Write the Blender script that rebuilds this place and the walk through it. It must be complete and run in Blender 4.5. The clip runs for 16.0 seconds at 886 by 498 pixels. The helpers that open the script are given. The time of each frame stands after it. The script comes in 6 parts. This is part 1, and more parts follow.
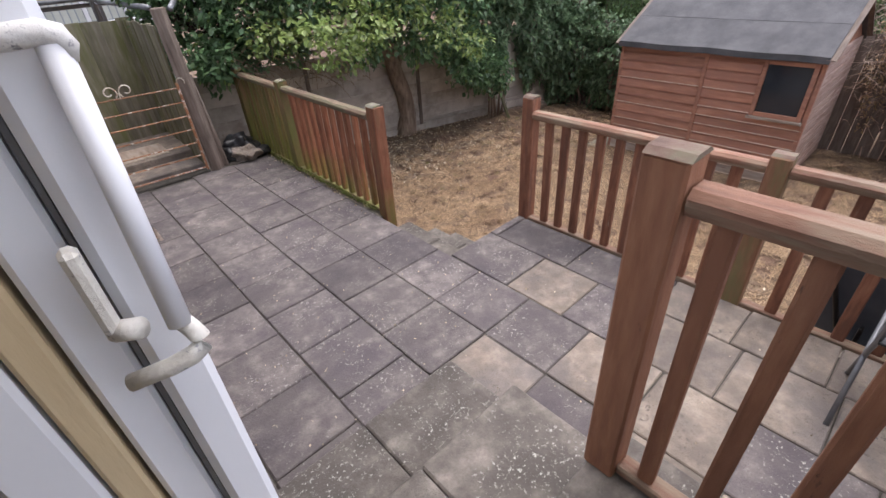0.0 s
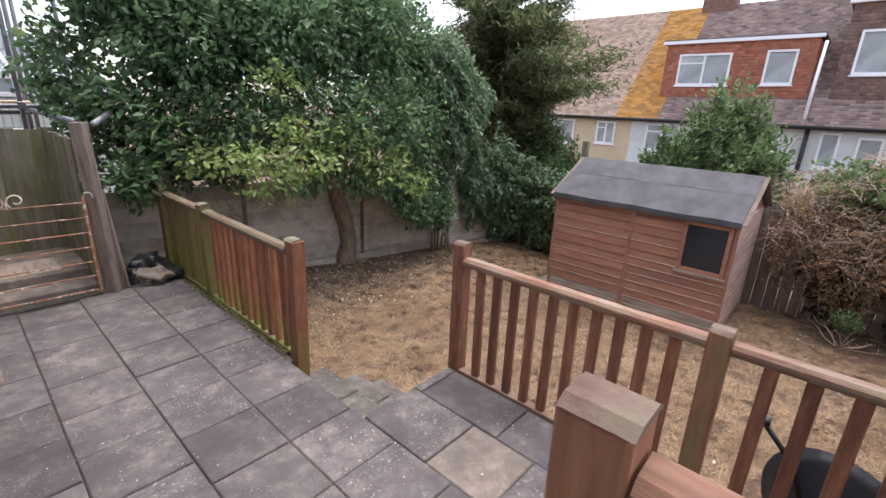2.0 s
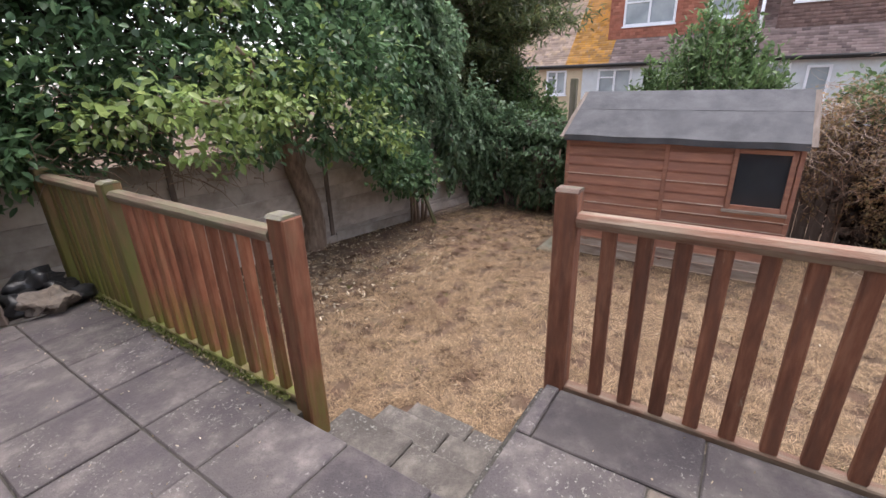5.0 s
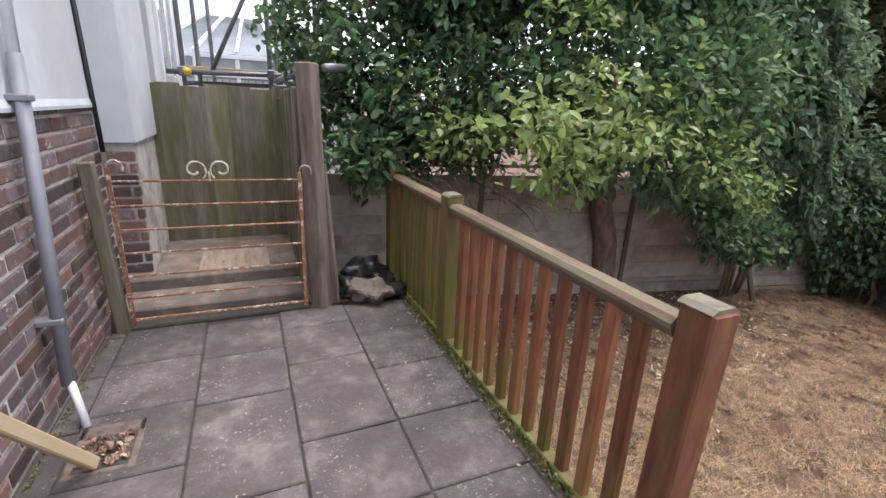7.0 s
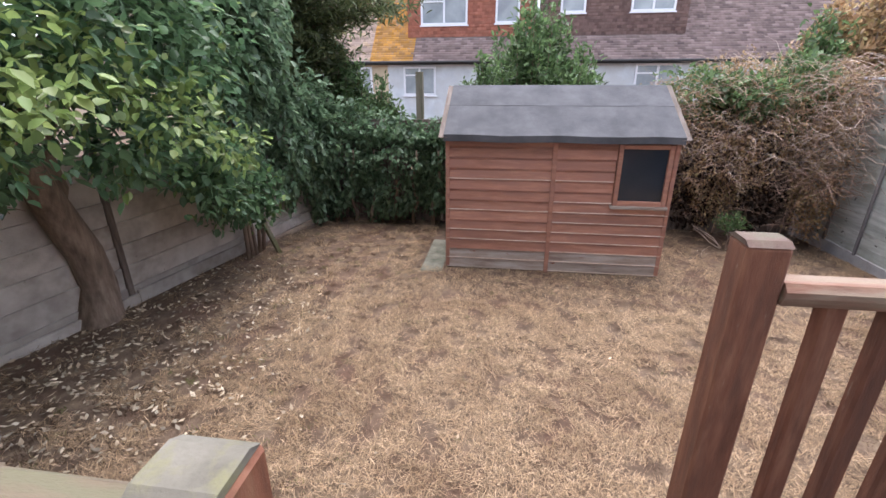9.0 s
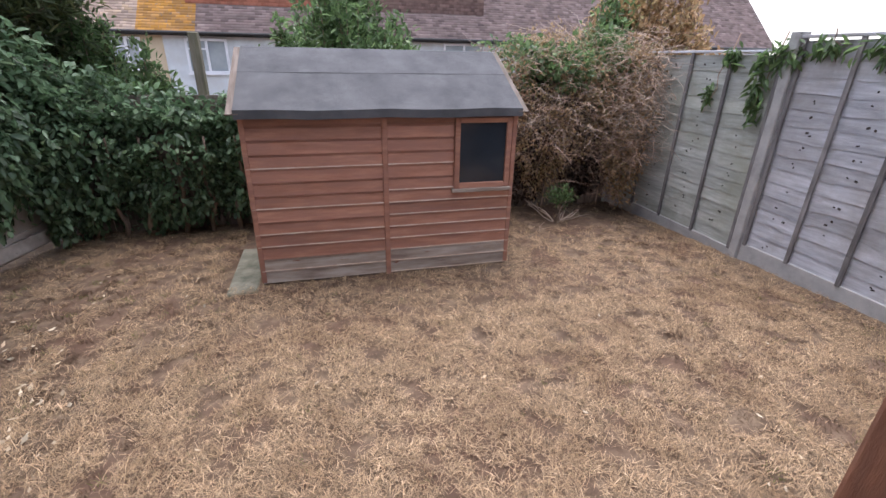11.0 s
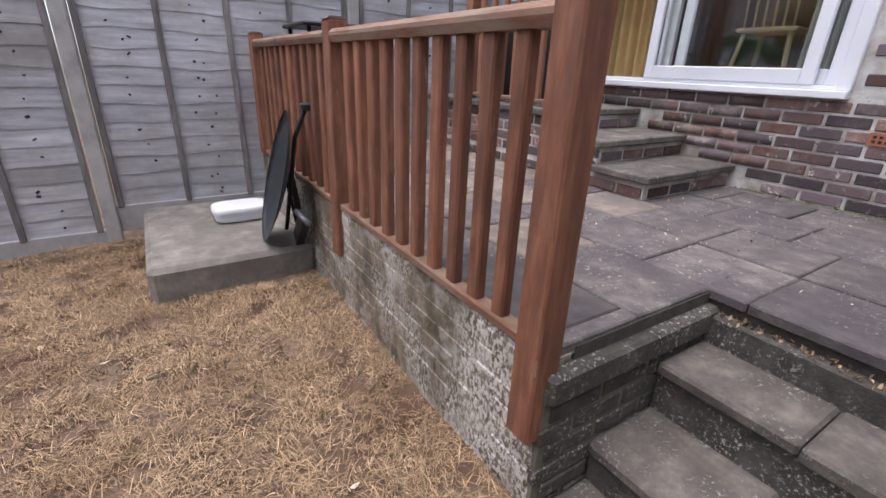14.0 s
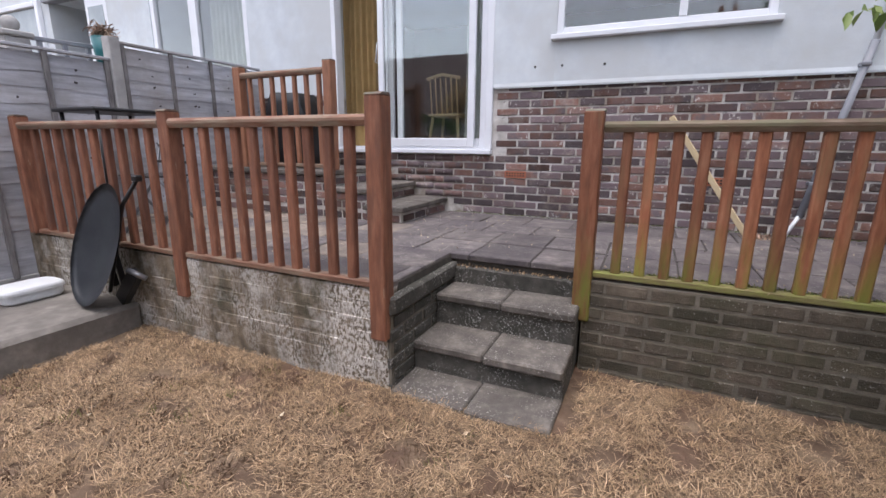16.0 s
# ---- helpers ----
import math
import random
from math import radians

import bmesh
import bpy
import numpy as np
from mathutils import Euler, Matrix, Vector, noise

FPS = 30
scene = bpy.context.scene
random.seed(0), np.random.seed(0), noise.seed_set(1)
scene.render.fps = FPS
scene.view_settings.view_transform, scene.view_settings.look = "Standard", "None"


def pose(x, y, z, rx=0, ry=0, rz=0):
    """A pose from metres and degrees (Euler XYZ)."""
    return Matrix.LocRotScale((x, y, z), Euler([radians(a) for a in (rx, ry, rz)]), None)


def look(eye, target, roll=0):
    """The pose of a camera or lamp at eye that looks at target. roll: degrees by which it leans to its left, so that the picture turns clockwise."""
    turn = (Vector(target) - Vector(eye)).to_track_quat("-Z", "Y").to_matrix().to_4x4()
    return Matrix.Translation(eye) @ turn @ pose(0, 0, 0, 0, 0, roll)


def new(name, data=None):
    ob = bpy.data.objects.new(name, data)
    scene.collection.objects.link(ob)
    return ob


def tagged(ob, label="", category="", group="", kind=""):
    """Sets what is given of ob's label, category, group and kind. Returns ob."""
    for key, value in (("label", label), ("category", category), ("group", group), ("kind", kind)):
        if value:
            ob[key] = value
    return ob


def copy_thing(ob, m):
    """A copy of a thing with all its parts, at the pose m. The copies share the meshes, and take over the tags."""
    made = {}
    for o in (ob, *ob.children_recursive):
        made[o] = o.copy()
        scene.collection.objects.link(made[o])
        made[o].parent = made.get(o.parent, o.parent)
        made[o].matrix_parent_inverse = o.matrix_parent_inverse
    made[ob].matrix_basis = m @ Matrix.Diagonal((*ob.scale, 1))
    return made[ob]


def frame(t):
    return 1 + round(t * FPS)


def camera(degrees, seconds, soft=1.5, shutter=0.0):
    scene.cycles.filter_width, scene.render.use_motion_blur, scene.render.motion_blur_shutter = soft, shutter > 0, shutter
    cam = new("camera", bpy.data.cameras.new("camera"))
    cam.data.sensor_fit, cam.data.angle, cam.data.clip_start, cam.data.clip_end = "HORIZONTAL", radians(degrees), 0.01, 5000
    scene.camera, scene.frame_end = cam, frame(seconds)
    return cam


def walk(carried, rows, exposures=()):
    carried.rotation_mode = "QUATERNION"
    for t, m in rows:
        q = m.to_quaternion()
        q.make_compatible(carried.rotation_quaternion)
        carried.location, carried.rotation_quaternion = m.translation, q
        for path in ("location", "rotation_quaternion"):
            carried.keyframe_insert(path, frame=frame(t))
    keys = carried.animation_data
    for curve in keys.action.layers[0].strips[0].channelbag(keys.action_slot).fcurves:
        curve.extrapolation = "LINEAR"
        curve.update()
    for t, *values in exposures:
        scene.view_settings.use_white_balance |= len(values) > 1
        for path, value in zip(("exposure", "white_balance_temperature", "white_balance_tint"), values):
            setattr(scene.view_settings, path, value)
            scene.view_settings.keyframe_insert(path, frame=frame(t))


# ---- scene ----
cam = camera(89.5, 16.0)
PATH = [
    (0, (-0.001, -0.039, 1.785), (1.091, 1.228, 0.688), -3.9),
    (0.5, (0.014, -0.045, 1.811), (1.182, 1.327, 0.943), -0.9),
    (1, (0.056, 0.0, 1.832), (1.388, 1.348, 1.194), -1.7),
    (1.5, (0.149, 0.038, 1.824), (1.543, 1.336, 1.215), -0.7),
    (2, (0.379, 0.114, 1.784), (1.801, 1.383, 1.178), 2.4),
    (2.5, (0.498, 0.19, 1.744), (1.923, 1.448, 1.124), 2.3),
    (3, (0.539, 0.412, 1.753), (2.038, 1.546, 1.07), -0.4),
    (3.5, (0.615, 0.594, 1.666), (2.176, 1.615, 0.943), -1.8),
    (3.7, (0.673, 0.686, 1.596), (2.264, 1.658, 0.872), -1.9),
    (6, (0.832, 1.812, 1.348), (2.129, 3.177, 0.673), -1.3),
    (6.5, (0.771, 2.005, 1.355), (1.58, 3.736, 0.764), 0.4),
    (7, (0.83, 2.125, 1.329), (1.601, 3.868, 0.723), 2.6),
    (7.5, (1.034, 2.227, 1.329), (2.192, 3.745, 0.734), 2.9),
    (8, (1.184, 2.281, 1.325), (2.74, 3.371, 0.698), 1.1),
    (8.5, (1.364, 2.393, 1.313), (3.158, 2.955, 0.629), -0.6),
    (9, (1.541, 2.48, 1.286), (3.383, 2.742, 0.552), -0.3),
    (11.5, (2.583, 2.471, 0.995), (4.226, 1.726, 0.132), 0.7),
    (12, (2.748, 2.482, 0.868), (4.136, 1.399, -0.081), 1.1),
    (12.5, (2.91, 2.465, 0.771), (3.947, 1.006, -0.12), 2.3),
    (13, (3.065, 2.348, 0.717), (3.579, 0.597, -0.101), 1.4),
    (13.5, (3.247, 2.413, 0.687), (2.862, 0.603, -0.073), 0.1),
    (14, (3.367, 2.615, 0.701), (2.356, 1.063, -0.053), 2.2),
    (14.5, (3.549, 2.876, 0.709), (2.108, 1.711, -0.043), 4.6),
    (15, (3.819, 2.997, 0.711), (2.149, 2.175, -0.02), 1.0),
    (15.5, (4.117, 3.038, 0.756), (2.323, 2.312, 0.251), -0.2),
    (16, (4.437, 3.101, 0.707), (2.668, 2.286, 0.25), 0.5),
]
walk(cam, [(t, look(eye, target, roll)) for t, eye, target, roll in PATH],
     exposures=[(t, stops, 6600 if t < 8 else (6250 if t < 12.8 else 6450), 16) for t, stops in ((0.0, 1.65), (1.5, 1.65), (3.5, 1.8), (6.0, 1.65), (7.5, 1.8), (8.5, 2.0), (9.0, 1.95), (11.5, 1.7), (12.5, 1.7), (13.0, 1.45), (13.5, 1.4), (14.5, 1.4), (16.0, 1.35))])

# ---- world and sun: a bright overcast afternoon ----
world = bpy.data.worlds.new("sky_world")
scene.world = world
world.use_nodes = True
wn, wl = world.node_tree.nodes, world.node_tree.links
sky = wn.new("ShaderNodeTexSky")
sky.sky_type, sky.sun_disc = "NISHITA", False
SUN_ELEV, SUN_AZ = 77.0, 95.0
sky.sun_elevation, sky.sun_rotation = radians(SUN_ELEV), radians(SUN_AZ)
sky.air_density, sky.dust_density, sky.ozone_density = 1.0, 2.0, 1.0
soft_sky = wn.new("ShaderNodeHueSaturation")
soft_sky.inputs["Saturation"].default_value = 0.42
wl.new(sky.outputs["Color"], soft_sky.inputs["Color"])
wl.new(soft_sky.outputs["Color"], wn["Background"].inputs["Color"])
wn["Background"].inputs["Strength"].default_value = 0.15
sun = new("sun", bpy.data.lights.new("sun", "SUN"))
sun.data.energy, sun.data.angle, sun.data.color = 0.7, radians(50), (1.0, 0.97, 0.93)
sun.matrix_basis = look((0, 0, 30), (-30 * math.sin(radians(SUN_AZ)) / math.tan(radians(SUN_ELEV)), -30 * math.cos(radians(SUN_AZ)) / math.tan(radians(SUN_ELEV)), 0))

# ---- materials ----
def make_mat(name, colours, scale=6.0, rough=0.8, bump=0.3, bump_scale=60.0, random_by="object", vary=0.25, metal=0.0, stretch=(1, 1, 1), spots=None, spot_scale=25.0, spot_at=0.62, world_space=False, second=None, second_scale=1.5, second_at=0.5, trans=0.0, moss=None, moss_z=(-0.4, 0.1), alt=None, spot_mask=0.0, field=None, field_scale=1.4, field_at=0.5):
    """colours: dark, mid, light of the grain; spots: colour of lichen or flakes; second: colour of large stains."""
    m = bpy.data.materials.new(name)
    m.use_nodes = True
    n, l = m.node_tree.nodes, m.node_tree.links
    bsdf = n["Principled BSDF"]
    bsdf.inputs["Roughness"].default_value, bsdf.inputs["Metallic"].default_value = rough, metal
    co = n.new("ShaderNodeNewGeometry") if world_space else n.new("ShaderNodeTexCoord")
    out = co.outputs["Position"] if world_space else co.outputs["Object"]
    mp = n.new("ShaderNodeMapping")
    mp.inputs["Scale"].default_value = stretch
    l.new(out, mp.inputs["Vector"])
    rnd = None
    if random_by == "object":
        rnd = n.new("ShaderNodeObjectInfo").outputs["Random"]
    elif random_by == "island":
        rnd = n.new("ShaderNodeNewGeometry").outputs["Random Per Island"]
    vec = mp.outputs["Vector"]
    if rnd is not None:
        off = n.new("ShaderNodeVectorMath")
        off.operation = "MULTIPLY_ADD"
        cmb = n.new("ShaderNodeCombineXYZ")
        for i in range(3):
            l.new(rnd, cmb.inputs[i])
        l.new(cmb.outputs[0], off.inputs[0])
        off.inputs[1].default_value = (37.0, 53.0, 71.0)
        l.new(vec, off.inputs[2])
        vec = off.outputs[0]

    def noise_tex(s, detail=6.0, r=0.6):
        t = n.new("ShaderNodeTexNoise")
        t.inputs["Scale"].default_value, t.inputs["Detail"].default_value, t.inputs["Roughness"].default_value = s, detail, r
        l.new(vec, t.inputs["Vector"])
        return t.outputs["Fac"]

    def ramp(fac, stops):
        r = n.new("ShaderNodeValToRGB")
        while len(r.color_ramp.elements) < len(stops):
            r.color_ramp.elements.new(0.5)
        for e, (p, c) in zip(r.color_ramp.elements, stops):
            e.position, e.color = p, (*c, 1)
        l.new(fac, r.inputs["Fac"])
        return r.outputs["Color"]

    def mix(fac, a, b, kind="MIX"):
        x = n.new("ShaderNodeMix")
        x.data_type, x.blend_type = "RGBA", kind
        for sock, v in ((x.inputs["Factor"], fac), (x.inputs["A"], a), (x.inputs["B"], b)):
            if isinstance(v, (int, float)):
                sock.default_value = v
            elif isinstance(v, tuple):
                sock.default_value = (*v, 1)
            else:
                l.new(v, sock)
        return x.outputs["Result"]

    k = len(colours)
    col = ramp(noise_tex(scale), [(0.28 + 0.44 * i / max(1, k - 1), c) for i, c in enumerate(colours)])
    if alt and rnd is not None:
        fr = n.new("ShaderNodeMath")
        fr.operation, fr.inputs[1].default_value = "MULTIPLY", 13.7
        l.new(rnd, fr.inputs[0])
        fr2 = n.new("ShaderNodeMath")
        fr2.operation = "FRACT"
        l.new(fr.outputs[0], fr2.inputs[0])
        col = mix(ramp(fr2.outputs[0], [(0.35, (0, 0, 0)), (0.7, (0.85, 0.85, 0.85))]), col, alt)
    if second:
        f = ramp(noise_tex(second_scale, 4.0, 0.65), [(second_at - 0.08, (0, 0, 0)), (second_at + 0.12, (1, 1, 1))])
        col = mix(f, col, second)
    if field:
        t = n.new("ShaderNodeTexNoise")
        t.inputs["Scale"].default_value, t.inputs["Detail"].default_value, t.inputs["Roughness"].default_value = field_scale, 7.0, 0.68
        l.new(n.new("ShaderNodeNewGeometry").outputs["Position"], t.inputs["Vector"])
        col = mix(ramp(t.outputs["Fac"], [(field_at - 0.07, (0, 0, 0)), (field_at + 0.13, (0.9, 0.9, 0.9))]), col, field)
    if spots:
        f = ramp(noise_tex(spot_scale, 6.0, 0.72), [(spot_at, (0, 0, 0)), (spot_at + 0.05, (1, 1, 1))])
        if spot_mask:
            mk = ramp(noise_tex(spot_mask, 3.0, 0.6), [(0.44, (0, 0, 0)), (0.6, (1, 1, 1))])
            f = mix(1.0, f, mk, "MULTIPLY")
        col = mix(f, col, spots)
    if moss:
        sep = n.new("ShaderNodeSeparateXYZ")
        l.new(n.new("ShaderNodeTexCoord").outputs["Object"], sep.inputs[0])
        mr = n.new("ShaderNodeMapRange")
        mr.inputs["From Min"].default_value, mr.inputs["From Max"].default_value = moss_z[1], moss_z[0]
        l.new(sep.outputs["Z"], mr.inputs["Value"])
        mm = n.new("ShaderNodeMath")
        mm.operation = "MULTIPLY"
        l.new(mr.outputs["Result"], mm.inputs[0])
        l.new(ramp(noise_tex(3.0, 5.0, 0.65), [(0.35, (0, 0, 0)), (0.6, (1, 1, 1))]), mm.inputs[1])
        col = mix(mm.outputs[0], col, moss)
    if rnd is not None and vary:
        g = ramp(rnd, [(0.0, (1 - vary,) * 3), (1.0, (1 + vary,) * 3)])
        col = mix(1.0, col, g, "MULTIPLY")
    l.new(col, bsdf.inputs["Base Color"])
    if bump:
        b = n.new("ShaderNodeBump")
        b.inputs["Strength"].default_value, b.inputs["Distance"].default_value = bump, 0.01
        l.new(noise_tex(bump_scale, 8.0, 0.65), b.inputs["Height"])
        l.new(b.outputs["Normal"], bsdf.inputs["Normal"])
    if trans:
        bsdf.inputs["Transmission Weight"].default_value = trans
    return m


M_SLAB = make_mat("paving_slab", [(0.09, 0.078, 0.077), (0.165, 0.144, 0.138), (0.26, 0.228, 0.21)], 11, 0.9, 0.7, 90, vary=0.16, spots=(0.36, 0.345, 0.315), spot_scale=55, spot_at=0.585, spot_mask=3.0, second=(0.11, 0.096, 0.094), second_scale=4.4, second_at=0.5, field=(0.075, 0.064, 0.07), field_scale=2.0, field_at=0.5)
M_SLAB_PALE = make_mat("pale_slab", [(0.17, 0.138, 0.112), (0.275, 0.226, 0.183), (0.38, 0.322, 0.263)], 9, 0.9, 0.7, 90, vary=0.14, spots=(0.12, 0.102, 0.088), spot_scale=42, spot_at=0.57, spot_mask=3.5, second=(0.165, 0.137, 0.116), second_scale=5, field=(0.14, 0.125, 0.122), field_scale=1.7, field_at=0.54)
M_GROUT = make_mat("joint_dirt", [(0.05, 0.045, 0.04), (0.1, 0.09, 0.075)], 20, 0.95, 0.5, 120, random_by="")
M_STEP = make_mat("step_concrete", [(0.085, 0.075, 0.066), (0.18, 0.158, 0.138), (0.29, 0.258, 0.225)], 11, 0.92, 0.7, 90, vary=0.18, spots=(0.42, 0.405, 0.37), spot_scale=70, spot_at=0.575, spot_mask=4.0, second=(0.1, 0.088, 0.078), second_scale=4, field=(0.085, 0.075, 0.066), field_scale=4.5, field_at=0.5)
M_RISER = make_mat("dark_flecked_riser", [(0.035, 0.035, 0.028), (0.075, 0.07, 0.06), (0.12, 0.11, 0.095)], 12, 0.95, 0.6, 80, vary=0.15, spots=(0.46, 0.45, 0.42), spot_scale=75, spot_at=0.555, spot_mask=5.0)
M_CONC = make_mat("concrete", [(0.15, 0.135, 0.12), (0.26, 0.238, 0.212), (0.37, 0.345, 0.31)], 9, 0.9, 0.4, 80, second=(0.17, 0.155, 0.14), second_scale=2.0)
M_BRICK = make_mat("house_brick", [(0.095, 0.056, 0.049), (0.215, 0.112, 0.083), (0.36, 0.205, 0.14)], 6, 0.88, 0.6, 90, vary=0.62, second=(0.12, 0.095, 0.1), second_scale=6, alt=(0.125, 0.098, 0.11), spots=(0.52, 0.49, 0.46), spot_scale=22, spot_at=0.585, spot_mask=3.0, field=(0.33, 0.28, 0.24), field_scale=4.5, field_at=0.61)
M_BRICK_I = make_mat("house_brick_rest", [(0.095, 0.056, 0.049), (0.215, 0.112, 0.083), (0.36, 0.205, 0.14)], 6, 0.88, 0.6, 90, random_by="island", vary=0.5, second=(0.13, 0.105, 0.11), second_scale=6, alt=(0.125, 0.098, 0.11), spots=(0.52, 0.49, 0.46), spot_scale=22, spot_at=0.585, spot_mask=3.0, field=(0.33, 0.28, 0.24), field_scale=4.5, field_at=0.61)
M_MORTAR = make_mat("mortar", [(0.44, 0.42, 0.4), (0.6, 0.58, 0.55), (0.72, 0.7, 0.66)], 9, 0.95, 0.5, 90, random_by="", second=(0.3, 0.26, 0.22), second_scale=3.0, second_at=0.52, spots=(0.14, 0.11, 0.1), spot_scale=14, spot_at=0.62)
M_GBRICK = make_mat("garden_brick", [(0.055, 0.044, 0.033), (0.098, 0.079, 0.059), (0.155, 0.128, 0.097)], 8, 0.95, 0.8, 80, vary=0.3, spots=(0.42, 0.41, 0.37), spot_scale=70, spot_at=0.6, spot_mask=2.5, field=(0.06, 0.056, 0.034), field_scale=2.2, field_at=0.5)
M_GMORTAR = make_mat("garden_mortar", [(0.1, 0.088, 0.068), (0.2, 0.178, 0.142)], 12, 0.95, 0.5, 80, random_by="")
M_WASHED = make_mat("flaking_whitewash", [(0.085, 0.064, 0.042), (0.185, 0.147, 0.104), (0.3, 0.25, 0.188)], 14, 0.95, 0.9, 60, random_by="", world_space=True, stretch=(1, 1, 0.6), spots=(0.6, 0.57, 0.525), spot_scale=60, spot_at=0.47, spot_mask=1.7, field=(0.5, 0.47, 0.425), field_scale=5.5, field_at=0.58, second=(0.085, 0.078, 0.052), second_scale=5, second_at=0.57)
M_RAILR = make_mat("red_stained_rail", [(0.13, 0.06, 0.038), (0.21, 0.1, 0.062), (0.3, 0.165, 0.11)], 5, 0.7, 0.35, 60, vary=0.15, stretch=(6, 1, 6), second=(0.25, 0.185, 0.13), second_scale=3, second_at=0.49)
M_CAP = make_mat("dark_post_top", [(0.1, 0.058, 0.042), (0.165, 0.102, 0.078), (0.235, 0.16, 0.128)], 9, 0.75, 0.35, 60, vary=0.15, second=(0.15, 0.13, 0.085), second_scale=9, second_at=0.52)
M_FOOTRAIL = make_mat("mossy_foot_rail", [(0.12, 0.09, 0.045), (0.2, 0.165, 0.07), (0.27, 0.25, 0.09)], 6, 0.85, 0.4, 60, vary=0.15, stretch=(5, 1, 5), second=(0.19, 0.21, 0.05), second_scale=3, second_at=0.5)
M_GREYCAP = make_mat("weathered_post_top", [(0.11, 0.099, 0.076), (0.17, 0.155, 0.122), (0.23, 0.212, 0.172)], 12, 0.8, 0.35, 60, vary=0.1, second=(0.2, 0.19, 0.09), second_scale=14, second_at=0.55)
M_FENCEMOSS = make_mat("green_stained_fence_board", [(0.28, 0.295, 0.27), (0.42, 0.435, 0.4), (0.55, 0.565, 0.54)], 4, 0.85, 0.5, 45, vary=0.16, stretch=(0.8, 5, 7), spots=(0.13, 0.115, 0.11), spot_scale=7, spot_at=0.68, field=(0.3, 0.31, 0.25), field_scale=1.2, field_at=0.5)
M_MOSSCONC = make_mat("mossy_concrete", [(0.09, 0.09, 0.066), (0.16, 0.155, 0.118), (0.24, 0.23, 0.18)], 9, 0.92, 0.6, 80)
M_SHEDSIDE = make_mat("weathered_pink_cladding", [(0.26, 0.165, 0.135), (0.38, 0.265, 0.225), (0.46, 0.35, 0.31)], 4, 0.8, 0.4, 50, vary=0.15, stretch=(0.7, 5, 5))
M_RENDER = make_mat("white_render", [(0.51, 0.55, 0.585), (0.6, 0.645, 0.68), (0.68, 0.73, 0.755)], 3, 0.85, 0.22, 18, random_by="", second=(0.55, 0.575, 0.585), second_scale=1.2, spots=(0.4, 0.4, 0.39), spot_scale=3.2, spot_at=0.7)
M_UPVC = make_mat("white_upvc", [(0.72, 0.74, 0.78), (0.8, 0.82, 0.86)], 3, 0.35, 0.05, 30, vary=0.03)
M_UPVC_OLD = make_mat("worn_white_paint", [(0.62, 0.6, 0.54), (0.74, 0.72, 0.67)], 8, 0.5, 0.4, 60, vary=0.03, spots=(0.2, 0.2, 0.22), spot_scale=42, spot_at=0.63)
M_CHIPPED = make_mat("chipped_white_paint", [(0.66, 0.65, 0.62), (0.76, 0.75, 0.73)], 8, 0.5, 0.3, 60, random_by="", spots=(0.17, 0.17, 0.2), spot_scale=26, spot_at=0.61)
M_WOOD = make_mat("stained_softwood", [(0.135, 0.052, 0.03), (0.24, 0.095, 0.053), (0.345, 0.155, 0.09)], 5, 0.72, 0.5, 60, vary=0.3, stretch=(6, 6, 1), second=(0.165, 0.072, 0.045), second_scale=3, second_at=0.55, spots=(0.34, 0.23, 0.165), spot_scale=8, spot_at=0.63, spot_mask=2.5)
M_WOODO = make_mat("orange_stained_softwood", [(0.18, 0.075, 0.04), (0.29, 0.127, 0.068), (0.37, 0.18, 0.105)], 5, 0.65, 0.4, 60, vary=0.15, stretch=(6, 6, 1), second=(0.24, 0.105, 0.06), second_scale=2, spots=(0.13, 0.06, 0.038), spot_scale=6, spot_at=0.66)
M_WOODL = make_mat("algae_softwood", [(0.17, 0.06, 0.03), (0.3, 0.11, 0.055), (0.4, 0.18, 0.1)], 5, 0.65, 0.3, 60, vary=0.28, stretch=(6, 6, 1), second=(0.24, 0.13, 0.065), second_scale=2, second_at=0.58, moss=(0.2, 0.22, 0.035), moss_z=(-0.42, -0.06))
M_WOODM = make_mat("part_green_softwood", [(0.17, 0.075, 0.04), (0.26, 0.125, 0.068), (0.33, 0.18, 0.105)], 5, 0.7, 0.3, 60, vary=0.2, stretch=(6, 6, 1), second=(0.19, 0.155, 0.07), second_scale=2.2, second_at=0.5, moss=(0.17, 0.15, 0.06), moss_z=(-0.6, -0.1))
M_RAIL = make_mat("weathered_handrail", [(0.135, 0.085, 0.056), (0.22, 0.147, 0.102), (0.31, 0.232, 0.178)], 5, 0.75, 0.35, 60, vary=0.15, stretch=(6, 1, 6), second=(0.185, 0.168, 0.1), second_scale=2.4, second_at=0.48)
M_WOODG = make_mat("mossy_softwood", [(0.16, 0.11, 0.045), (0.26, 0.16, 0.07), (0.33, 0.19, 0.1)], 4, 0.75, 0.35, 60, vary=0.25, stretch=(5, 5, 1), second=(0.16, 0.16, 0.05), second_scale=2.5, second_at=0.5, moss=(0.2, 0.22, 0.035), moss_z=(-0.42, 0.25))
M_SHED = make_mat("shed_cladding", [(0.27, 0.118, 0.078), (0.4, 0.187, 0.122), (0.49, 0.252, 0.168)], 4, 0.7, 0.35, 50, vary=0.16, stretch=(5, 0.7, 5), second=(0.33, 0.16, 0.115), second_scale=2.5, spots=(0.42, 0.27, 0.2), spot_scale=5, spot_at=0.7)
